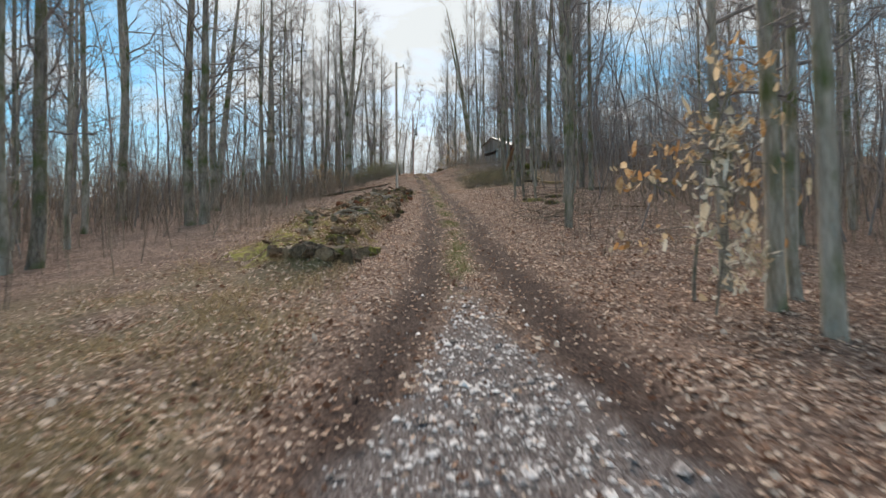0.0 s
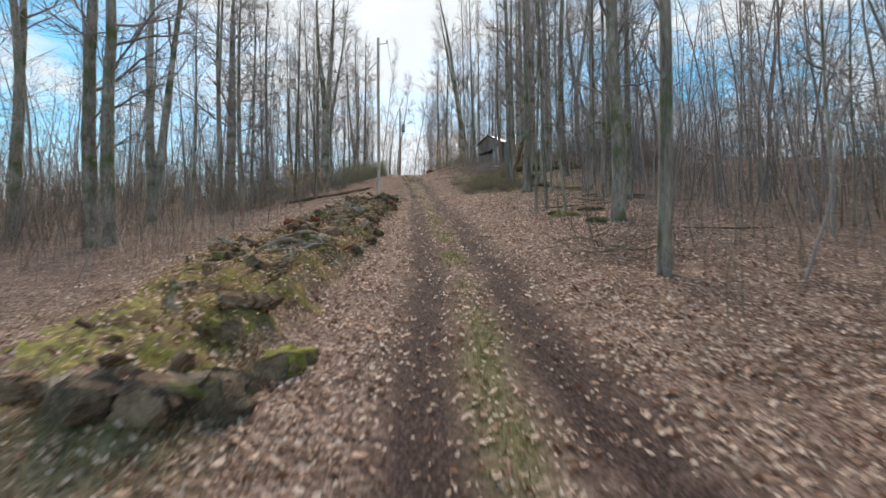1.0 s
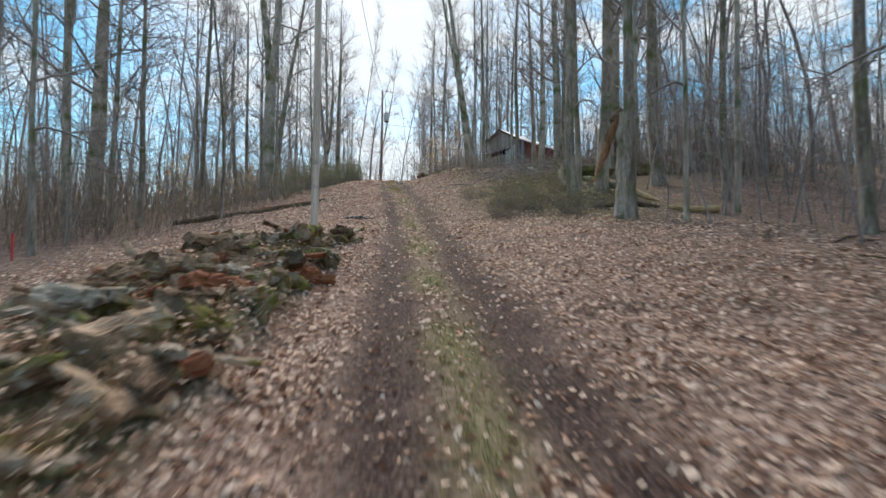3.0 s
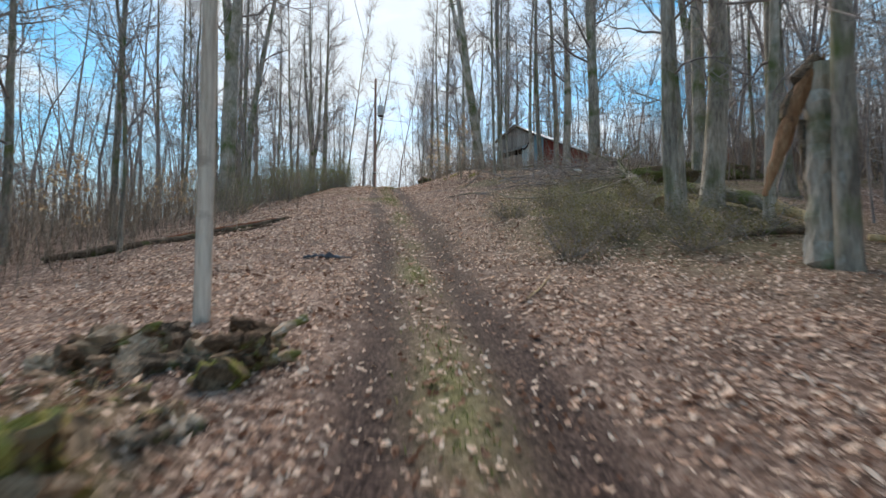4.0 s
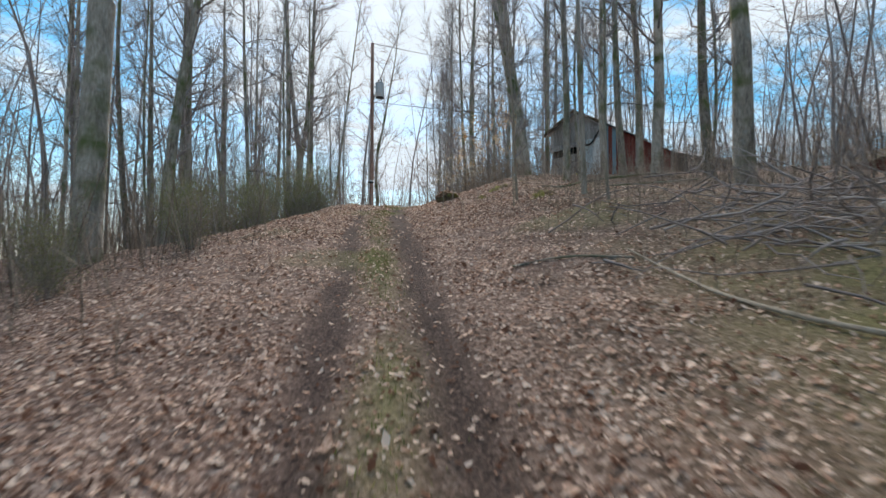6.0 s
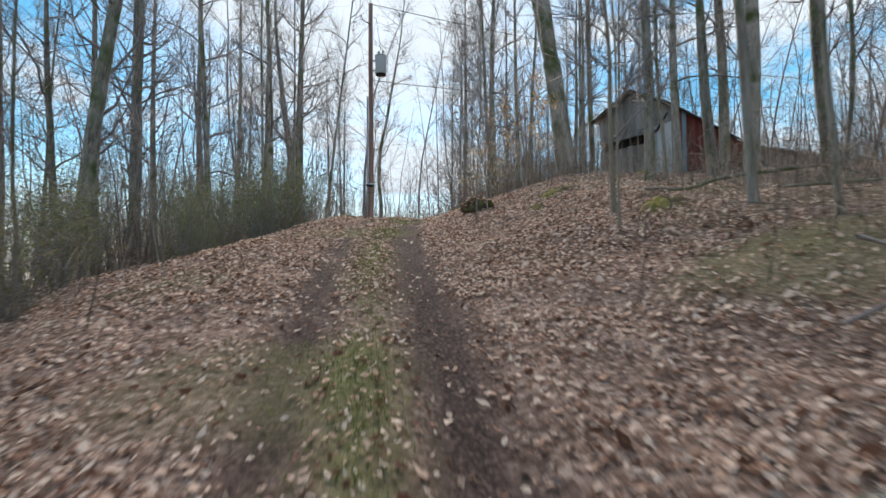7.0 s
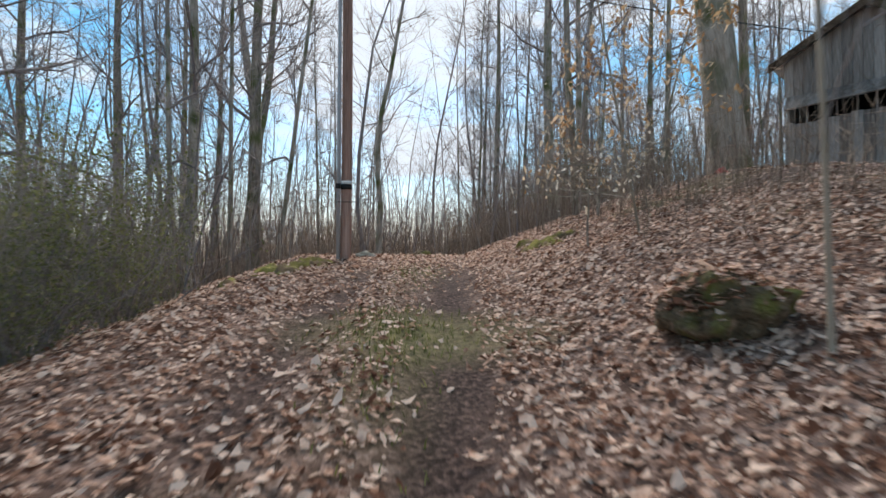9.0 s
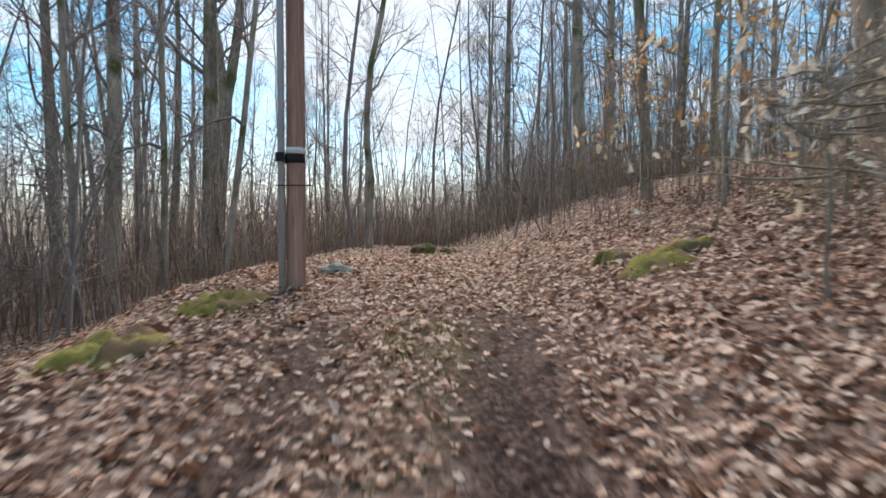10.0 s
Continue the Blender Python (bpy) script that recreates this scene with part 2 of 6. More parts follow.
TRAIL = [(-60, 0.4), (0, 0.4), (8, 0.6), (13, 0.8), (17, 0.95), (25, 0.9), (40, 0.72), (48, 0.48), (54, 0.05), (58, -0.2), (63, -0.22), (67, 0.0), (75, 0.4), (90, 1.5), (170, 6)]


def table(knots, scale=1.0):
    """A smooth curve through knots, sampled every quarter unit; scale: of the first column given back."""
    xs, ys = np.array(knots, float).T
    d = np.diff(ys) / np.diff(xs)
    m = np.r_[d[0], (d[1:] + d[:-1]) / 2, d[-1]]
    v = np.arange(xs[0], xs[-1] + 0.2, 0.25)
    i = np.clip(np.searchsorted(xs, v, "right") - 1, 0, len(xs) - 2)
    h = xs[i + 1] - xs[i]
    t = (v - xs[i]) / h
    return v * scale, (2 * t**3 - 3 * t**2 + 1) * ys[i] + (t**3 - 2 * t**2 + t) * h * m[i] + (3 * t**2 - 2 * t**3) * ys[i + 1] + (t**3 - t**2) * h * m[i + 1]


MID_T, RIGHT_T, LEFT_T, TRAIL_T = (table(k) for k in (MID, RIGHT, LEFT, TRAIL))


def trail_x(y):
    return np.interp(y, *TRAIL_T)


def ripple(x, y, size, seed):
    """Cheap smooth noise, about -1 to 1."""
    r = np.random.RandomState(seed)
    out = 0
    for _ in range(5):
        a, p, k = r.uniform(0, 6.28), r.uniform(0, 6.28), r.uniform(0.6, 1.7) / size
        out = out + np.sin((x * np.cos(a) + y * np.sin(a)) * k * 6.28 + p + 0.8 * np.sin((x * np.sin(a) - y * np.cos(a)) * k * 3.1 + p * 2))
    return out / 3.2


def pile_mask(x, y):
    """1 on the old wood pile beside the trail."""
    along = np.clip((y - 11.2) / 0.8, 0, 1) * np.clip((35.6 - y) / 1.0, 0, 1)
    inner = -1.75 + np.clip((y - 12) / 10, 0, 1) * 0.75 + np.clip((y - 24) / 8, 0, 1) * 0.2
    outer = np.interp(y, [12, 16, 21, 26, 30, 35], [-3.6, -5.0, -5.6, -4.0, -4.0, -3.6])
    return along * np.clip((inner - x) / 0.45, 0, 1) * np.clip((x - outer) / 1.0, 0, 1)


def rut_mask(x, y):
    s = x - trail_x(y) + 0.05 * ripple(x * 0, y, 6, 3)
    wide = np.interp(y, [2, 6, 28, 42, 52], [0.40, 0.50, 0.48, 0.40, 0.28])
    faint = np.interp(y, [44, 50, 56, 61], [1.0, 0.95, 0.75, 0.5]) * np.clip(1 + np.interp(y, [42, 50], [0.1, 0.6]) * ripple(x, y, 1.7, 7), 0, 1.2)
    side_l = np.interp(y, [0, 5.5, 7, 10.5, 14, 37, 55, 64], [-1.15, -1.05, -0.92, -0.62, -0.68, -0.55, -0.58, -0.68])
    side_r = np.interp(y, [0, 4, 9, 14, 36, 55, 60, 66], [1.5, 1.42, 1.15, 0.74, 0.62, 0.64, 0.48, 0.42])
    wear = np.maximum(faint * np.exp(-(((s - side_l) / (0.8 * wide)) ** 2)), np.exp(-(((s - side_r) / wide) ** 2)) * np.clip(0.97 + 0.3 * ripple(x, y, 2.3, 8), 0, 1))
    return np.clip(wear * (np.interp(y, [50, 58], [1.12, 1.45]) + 0.3 * ripple(x, y, 0.7, 6)), 0, 1) * np.clip((y + 6) / 3, 0, 1) * np.clip((70 - y) / 3, 0, 1)


def ground_z(x, y):
    x, y = np.asarray(x, float), np.asarray(y, float)
    z = np.interp(y, *MID_T)
    f = np.maximum((x - 1) / np.interp(y, [52, 60, 66, 70], [6.3, 3.5, 3.7, 5.2]), 0)
    f = np.where(f < 0.85, f, 0.85 + 0.15 * (1 - np.exp(-np.minimum((f - 0.85) / 0.15, 50))))
    z = z + (np.interp(y, *RIGHT_T) - z) * f + np.interp(y, [36, 46, 72, 85], [-0.035, 0.05, 0.05, -0.035]) * np.minimum(np.maximum(x - 9.5, 0), 16)
    g = np.clip((-x - 2.6) / 12.4, 0, 1)
    z = z + (np.interp(y, *LEFT_T) - z) * (1 - (1 - g) ** 1.6) - 0.02 * np.maximum(-x - 15, 0)
    z = z - 0.45 * np.clip((-x - 2.0) / 1.6, 0, 1) * np.clip((y - 60) / 5, 0, 1) * np.clip((84 - y) / 8, 0, 1)
    away = np.clip((np.abs(x - trail_x(y)) - 0.9) / 1.5, 0, 1)
    z = z + away * (0.05 * ripple(x, y, 3.1, 11) + 0.02 * ripple(x, y, 0.9, 12)) + 0.012 * ripple(x, y, 0.5, 13)
    z = z + np.interp(y, [12, 17, 24], [0.24, 0.32, 0.25]) * pile_mask(x, y) * (1 + 0.4 * ripple(x, y, 1.6, 14)) - 0.06 * rut_mask(x, y)
    return z


def gz(x, y):
    return float(ground_z(x, y))


def mesh_of(name, verts, faces, mats, smooth=False, index=None):
    me = bpy.data.meshes.new(name)
    me.from_pydata([tuple(v) for v in np.asarray(verts, float).tolist()], [], [tuple(f) for f in (faces.tolist() if isinstance(faces, np.ndarray) else faces)])
    for m in mats if isinstance(mats, (list, tuple)) else [mats]:
        me.materials.append(m)
    if index is not None:
        me.polygons.foreach_set("material_index", index)
    if smooth:
        me.polygons.foreach_set("use_smooth", [True] * len(me.polygons))
    me.update()
    return me


def grid_mesh(name, xs, ys, mat):
    gx, gy = np.meshgrid(xs, ys)
    z = ground_z(gx, gy)
    v = np.stack([gx, gy, z], -1).reshape(-1, 3)
    n = len(xs)
    i = np.arange((len(ys) - 1) * n).reshape(-1, n)[:, :-1].ravel()
    f = np.stack([i, i + 1, i + n + 1, i + n], -1)
    return mesh_of(name, v, f, mat, smooth=True), v


def ground_material():
    m = bpy.data.materials.new("forest floor")
    m.use_nodes = True
    nt = m.node_tree
    bsdf = nt.nodes["Principled BSDF"]
    bsdf.inputs["Roughness"].default_value = 0.95
    bsdf.inputs["Specular IOR Level"].default_value = 0.15
    tc = nt.nodes.new("ShaderNodeTexCoord")

    def nz(scale, detail=5):
        n = nt.nodes.new("ShaderNodeTexNoise")
        n.inputs["Scale"].default_value, n.inputs["Detail"].default_value = scale, detail
        nt.links.new(tc.outputs["Object"], n.inputs["Vector"])
        return n.outputs["Fac"]

    def ramp(src, *stops):
        r = nt.nodes.new("ShaderNodeValToRGB")
        while len(r.color_ramp.elements) < len(stops):
            r.color_ramp.elements.new(0.5)
        for e, (p, c) in zip(r.color_ramp.elements, stops):
            e.position, e.color = p, (*c, 1)
        nt.links.new(src, r.inputs["Fac"])
        return r.outputs["Color"]

    def mix(fac, a, b):
        x = nt.nodes.new("ShaderNodeMixRGB")
        for k, s in (("Fac", fac), ("Color1", a), ("Color2", b)):
            nt.links.new(s, x.inputs[k])
        return x.outputs["Color"]

    def attr(name):
        a = nt.nodes.new("ShaderNodeAttribute")
        a.attribute_name = name
        return a.outputs["Fac"]

    vor = nt.nodes.new("ShaderNodeTexVoronoi")
    vor.inputs["Scale"].default_value = 26
    wander = nt.nodes.new("ShaderNodeTexNoise")
    wander.inputs["Scale"].default_value, wander.inputs["Detail"].default_value = 30, 4
    nt.links.new(tc.outputs["Object"], wander.inputs["Vector"])
    shift = nt.nodes.new("ShaderNodeVectorMath")
    shift.operation = "MULTIPLY_ADD"
    shift.inputs[1].default_value = (0.09, 0.09, 0.09)
    nt.links.new(wander.outputs["Color"], shift.inputs[0])
    nt.links.new(tc.outputs["Object"], shift.inputs[2])
    nt.links.new(shift.outputs["Vector"], vor.inputs["Vector"])
    bw = nt.nodes.new("ShaderNodeSeparateColor")
    nt.links.new(vor.outputs["Color"], bw.inputs["Color"])
    litter = ramp(bw.outputs[0], (0.0, (0.06, 0.035, 0.026)), (0.4, (0.185, 0.116, 0.088)), (0.75, (0.36, 0.245, 0.195)), (1.0, (0.55, 0.42, 0.35)))
    soil = ramp(nz(30, 10), (0.34, (0.014, 0.0085, 0.008)), (0.5, (0.05, 0.032, 0.028)), (0.66, (0.15, 0.10, 0.085)), (0.76, (0.32, 0.225, 0.185)))
    patch = ramp(nz(1.3), (0.42, (0, 0, 0)), (0.62, (1, 1, 1)))
    k = nt.nodes.new("ShaderNodeMath")
    k.operation, k.inputs[1].default_value = "MULTIPLY", 0.35
    nt.links.new(patch, k.inputs[0])
    base = mix(k.outputs[0], litter, soil)
    base = mix(attr("rut"), base, soil)
    green = ramp(nz(16), (0.3, (0.09, 0.088, 0.036)), (0.7, (0.27, 0.245, 0.12)))
    base = mix(attr("green"), base, green)
    stone = ramp(nz(38, 4), (0.32, (0.05, 0.038, 0.036)), (0.5, (0.16, 0.13, 0.125)), (0.7, (0.36, 0.33, 0.32)))
    base = mix(attr("gravel"), base, stone)
    nt.links.new(base, bsdf.inputs["Base Color"])
    bp = nt.nodes.new("ShaderNodeBump")
    bp.inputs["Strength"].default_value, bp.inputs["Distance"].default_value = 0.7, 0.03
    nt.links.new(vor.outputs["Distance"], bp.inputs["Height"])
    nt.links.new(bp.outputs["Normal"], bsdf.inputs["Normal"])
    return m


def steps(*spans):
    out = []
    for a, b, s in spans:
        out += list(np.arange(a, b - 1e-6, s))
    return np.array(out + [spans[-1][1]])


def gravel_mask(x, y):
    half = np.interp(y, [-3, 3.5, 5, 7.2, 9.0, 11], [1.9, 1.6, 1.05, 0.5, 0.35, 0.0]) + 0.16 * ripple(x, y, 0.8, 21)
    return np.clip((half - np.abs(x - 0.68)) / 0.25, 0, 1) * np.clip((10.5 - y) / 4.0, 0, 1)


def green_mask(x, y):
    strip = np.exp(-(((x - trail_x(y)) / 0.26) ** 2)) * np.clip((y - 8) / 4, 0, 1) * np.clip((70 - y) / 8, 0, 1)
    side = np.clip((ripple(x, y, 5.0, 31) - 0.55) / 0.3, 0, 1) * np.clip((y - 50) / 6, 0, 1) * np.exp(-(((x - 1.5) / 5.5) ** 2)) * 0.7
    mossy = np.clip(1.25 * np.exp(-(((x - 6.4) / 2.9) ** 2) - ((y - 45.0) / 5.0) ** 2), 0, 1) * np.clip(0.85 + 0.4 * ripple(x, y, 1.8, 33), 0, 1)
    bank = np.interp(y, [46, 53], [0.85, 0.3]) * np.clip((x - 3.0) / 1.5, 0, 1) * np.clip((y - 45) / 3, 0, 1) * np.clip((69 - y) / 3, 0, 1) * np.clip(0.55 + 0.8 * ripple(x, y, 2.2, 36), 0, 1)
    return np.clip(strip * np.clip(0.5 + 0.7 * ripple(x, y, 3.0, 32), 0, 1) + side + mossy + 0.45 * np.clip((-1.2 - x) / 0.8, 0, 1) * np.clip((15 - y) / 3, 0, 1) * np.clip((x + 11) / 4, 0, 1) * np.clip(0.7 + 0.6 * ripple(x, y, 2.4, 35), 0, 1) + bank + 0.85 * pile_mask(x, y) * np.clip(0.8 + 0.7 * ripple(x, y, 1.3, 34), 0, 1), 0, 1)


GX = steps((-420, -60, 30), (-60, -18, 3), (-18, -6, 0.6), (-6, 7, 0.19), (7, 18, 0.6), (18, 60, 3), (60, 420, 30))
GY = steps((-80, -12, 4), (-12, 0, 0.5), (0, 72, 0.19), (72, 95, 0.5), (95, 170, 5), (170, 400, 23))
me, gv = grid_mesh("ground", GX, GY, ground_material())
for label, values in (("rut", np.clip(rut_mask(gv[:, 0], gv[:, 1]) * 1.15, 0, 1)), ("green", green_mask(gv[:, 0], gv[:, 1])), ("gravel", gravel_mask(gv[:, 0], gv[:, 1]))):
    a = me.attributes.new(label, "FLOAT", "POINT")
    a.data.foreach_set("value", values)
tagged(new("ground", me), "leaf-covered forest floor rising with two muddy wheel ruts", "ground", kind="structure")


# ---- shape helpers ----
class Build:
    """Collects tubes and faces into one mesh."""

    def __init__(self):
        self.v, self.f, self.m, self.n = [], [], [], 0

    def add(self, verts, faces, mat=0):
        self.v.append(np.asarray(verts, float))
        self.f += [tuple(i + self.n for i in f) for f in faces]
        self.m += [mat] * len(faces)
        self.n += len(verts)

    def tube(self, points, radii, sides=6, mat=0, caps=False, wobble=0.0, rnd=None, cap_mat=None):
        p = np.asarray(points, float)
        r = np.asarray(radii, float)
        d = np.gradient(p, axis=0)
        d /= np.linalg.norm(d, axis=1)[:, None] + 1e-9
        ref = np.where(np.abs(d[:, 2:3]) > 0.9, [[1.0, 0, 0]], [[0, 0, 1.0]])
        u = np.cross(ref, d)
        u /= np.linalg.norm(u, axis=1)[:, None] + 1e-9
        w = np.cross(d, u)
        a = np.arange(sides) * 2 * np.pi / sides
        rr = r[:, None] * np.ones(sides)
        if wobble:
            rr = rr * (1 + wobble * rnd.uniform(-1, 1, rr.shape))
        v = p[:, None] + (np.cos(a)[:, None] * u[:, None] + np.sin(a)[:, None] * w[:, None]) * rr[..., None]
        k = len(p)
        f = []
        for i in range(k - 1):
            for j in range(sides):
                q = (j + 1) % sides
                f.append((i * sides + j, i * sides + q, (i + 1) * sides + q, (i + 1) * sides + j))
        base = self.n
        self.add(v.reshape(-1, 3), f, mat)
        if caps:
            for ring, flip in ((0, True), (k - 1, False)):
                loop = [base + ring * sides + j for j in range(sides)]
                self.f.append(tuple(reversed(loop)) if flip else tuple(loop))
                self.m.append(mat if cap_mat is None else cap_mat)

    def spike(self, p, q, r):
        """A thin three-sided twig from p to a point at q."""
        d = unit(q - p)
        u = unit(np.cross(d, (0.3, 0.9, 0.3)))
        w = np.cross(d, u)
        self.add([p + u * r, p + (w * 0.87 - u * 0.5) * r, p - (w * 0.87 + u * 0.5) * r, q], [(0, 1, 3), (1, 2, 3), (2, 0, 3)])

    def box(self, m, sx, sy, sz, mat=0):
        c = np.array([(x, y, z) for z in (-0.5, 0.5) for y in (-0.5, 0.5) for x in (-0.5, 0.5)]) * (sx, sy, sz)
        mm = np.array(m)
        self.add(c @ mm[:3, :3].T + mm[:3, 3], [(0, 2, 3, 1), (4, 5, 7, 6), (0, 1, 5, 4), (2, 6, 7, 3), (0, 4, 6, 2), (1, 3, 7, 5)], mat)

    def mesh(self, name, mats, smooth=False):
        return mesh_of(name, np.concatenate(self.v), self.f, mats, smooth, self.m)


def empty(name, m, label, category, group="", kind=""):
    ob = new(name)
    ob.matrix_basis = m
    return tagged(ob, label, category, group, kind)


def part(name, data, parent, label=""):
    ob = new(name, data)
    ob.parent = parent
    if label:
        ob["label"] = label
    return ob


def thing(name, data, m, label, category, group="", kind=""):
    ob = new(name, data)
    ob.matrix_basis = m
    return tagged(ob, label, category, group, kind)


# ---- trees ----
def unit(v):
    return v / (np.linalg.norm(v) + 1e-9)


def bough(b, rnd, start, way, length, radius, sides, segs, droop=0.0, mat=0):
    """One bent branch; gives its points back."""
    pts, p, d = [start], np.array(start, float), unit(np.array(way, float))
    for _ in range(segs):
        d = unit(d + rnd.normal(0, 0.21, 3) + np.array([0, 0, 0.10 - droop]))
        p = p + d * length / segs
        pts.append(p)
    b.tube(pts, np.linspace(radius, radius * 0.25, segs + 1), sides, mat)
    return np.array(pts)


def crown_on(b, rnd, stem, radii, first, limbs, reach, twigs, spread=0.9):
    """Limbs, branches and twigs along a stem (points), above the height first."""
    h = stem[:, 2]
    for k in range(limbs):
        z = first + (h[-1] - first) * ((k + rnd.uniform(0, 1)) / limbs) ** 0.85
        i = np.clip(np.searchsorted(h, z) - 1, 0, len(h) - 2)
        t = (z - h[i]) / (h[i + 1] - h[i] + 1e-9)
        at, r = stem[i] * (1 - t) + stem[i + 1] * t, radii[i] * (1 - t) + radii[i + 1] * t
        a = rnd.uniform(0, 6.28)
        share = 1 - 0.6 * (z - first) / (h[-1] - first + 1e-9)
        way = (math.cos(a) * spread, math.sin(a) * spread, rnd.uniform(0.25, 0.95))
        length = reach * share * rnd.uniform(0.6, 1.25)
        limb = bough(b, rnd, at, way, length, min(r * 0.5, 0.0135 * length + 0.008), 4, 5)
        for _ in range(max(2, int(4 * share + 2))):
            j = rnd.randint(1, 5)
            side = unit(limb[j + 1 if j < 5 else j] - limb[j - 1]) + rnd.normal(0, 0.6, 3)
            sub = bough(b, rnd, limb[j], side, length * rnd.uniform(0.3, 0.55), 0.006 * length + 0.004, 3, 3)
            for _ in range(twigs):
                q = sub[rnd.randint(1, 4)]
                b.spike(q, q + unit(side + rnd.normal(0, 0.75, 3) + (0, 0, 0.3)) * rnd.uniform(0.7, 1.9), 0.010)


def stem_path(rnd, height, bend, segs=12, start=(0, 0, 0), way=(0, 0, 1)):
    p, d = np.array(start, float), unit(np.array(way, float))
    pts = [p]
    for _ in range(segs):
        d = unit(d + np.r_[rnd.normal(0, bend, 2), 0.06])
        p = p + d * height / segs
        pts.append(p)
    return np.array(pts)


def make_tree(seed, height=20.0, radius=0.25, first=6.0, limbs=20, reach=4.0, twigs=3, bend=0.035, fork=None, sides=10, bark=None):
    """A bare tree at the origin: trunk with root flare, and a crown; fork: (height, number of stems, spread)."""
    rnd = np.random.RandomState(seed)
    trunk, crown = Build(), Build()
    flare = lambda z, r: r * (1 + 0.25 * math.exp(-z / 0.15) + 0.10 * math.exp(-z / 0.8))
    if fork:
        split, count, spread = fork
        low = stem_path(rnd, split + 0.25, bend, 6, start=(0, 0, -0.25))
        rl = [flare(max(p[2], 0), radius * (1 - 0.12 * max(p[2], 0) / max(split, 1))) for p in low]
        trunk.tube(low, rl, sides, wobble=0.05, rnd=rnd)
        a0 = rnd.uniform(0, 6.28)
        for k in range(count):
            a = a0 + 6.28 * k / count
            up = stem_path(rnd, height - split, bend * 1.3, 12, low[-1] - np.array([0, 0, 0.12]), (math.cos(a) * spread, math.sin(a) * spread, 1))
            r = radius * (0.78 if count == 2 else 0.62) * (1 - 0.86 * np.linspace(0, 1, 13))
            trunk.tube(up, r, sides - 2, wobble=0.04, rnd=rnd)
            crown_on(crown, rnd, up, r, max(first, split + 1.2), limbs // count, reach * 0.8, twigs)
    else:
        pts = stem_path(rnd, height, bend, 14, start=(0, 0, -0.25))
        pts[:, :2] -= (pts[-1, :2] - pts[0, :2]) * ((pts[:, 2:] - pts[0, 2]) / (pts[-1, 2] - pts[0, 2]))
        low = np.array([pts[0], pts[0] * 0.7 + pts[1] * 0.3, pts[0] * 0.35 + pts[1] * 0.65])
        pts = np.concatenate([low, pts[1:]])
        r = np.array([flare(max(p[2], 0), radius * (1 - 0.9 * (max(p[2], 0) / height) ** 1.1)) for p in pts])
        trunk.tube(pts, r, sides, wobble=0.05, rnd=rnd)
        crown_on(crown, rnd, pts, r, first, limbs, reach, twigs)
    return trunk.mesh("trunk", bark or BARK, True), crown.mesh("crown", TWIG, True)


def tree_thing(meshes, m, label, group=""):
    root = empty("tree", m, label, "tree", group)
    part("trunk", meshes[0], root)
    part("crown", meshes[1], root)
    return root


KINDS = {
    "straight": make_tree(1, 21, 0.25, 3.4, 30, 3.8, 6, 0.022),
    "straight_b": make_tree(2, 22, 0.25, 2.8, 32, 3.6, 6, 0.028),
    "oak": make_tree(3, 19, 0.42, 6.0, 30, 4.6, 5, 0.022, (4.6, 2, 0.30), 14),
    "double": make_tree(4, 21, 0.30, 6.0, 26, 3.8, 5, 0.018, (0.7, 2, 0.08), 12),
    "fork": make_tree(5, 20, 0.30, 6.0, 32, 4.2, 5, 0.022, (7.2, 2, 0.24), 12),
    "crooked": make_tree(6, 16, 0.16, 3.5, 22, 2.8, 5, 0.085, None, 9),
    "slim": make_tree(7, 18, 0.12, 2.0, 28, 2.6, 6, 0.034, None, 8),
    "slim_b": make_tree(8, 17, 0.11, 1.6, 28, 2.4, 6, 0.044, None, 8),
    "sapling": make_tree(9, 7, 0.045, 1.0, 20, 1.2, 3, 0.05, None, 6, PALE_BARK),
}
BASE_R = {"straight": 0.25, "straight_b": 0.25, "oak": 0.42, "double": 0.30, "fork": 0.30, "crooked": 0.16, "slim": 0.12, "slim_b": 0.11, "sapling": 0.045}


def stand(x, y, radius, kind, turn, lean=(0.0, 0.0), tall=1.0, sink=0.05):
    """The pose of a tree at x, y: lean is metres sideways in 10 m of height."""
    k = radius / BASE_R[kind]
    tilt = Matrix.Identity(4)
    tilt[0][2], tilt[1][2] = lean[0] / 10, lean[1] / 10
    return Matrix.Translation((x, y, gz(x, y) - sink)) @ tilt @ Matrix.Rotation(turn, 4, "Z") @ Matrix.Diagonal((k, k, tall, 1))


FIRST = {}


def plant(x, y, radius, kind, turn=0.0, lean=(0, 0), tall=1.0, label="", group="bare woodland trees"):
    m = stand(x, y, radius, kind, turn, lean, tall)
    if kind in FIRST:
        ob = copy_thing(FIRST[kind], m)
        ob["label"] = label or ob["label"]
    else:
        ob = FIRST[kind] = tree_thing(KINDS[kind], m, label or "bare grey-brown hardwood tree without leaves", group)
    return ob


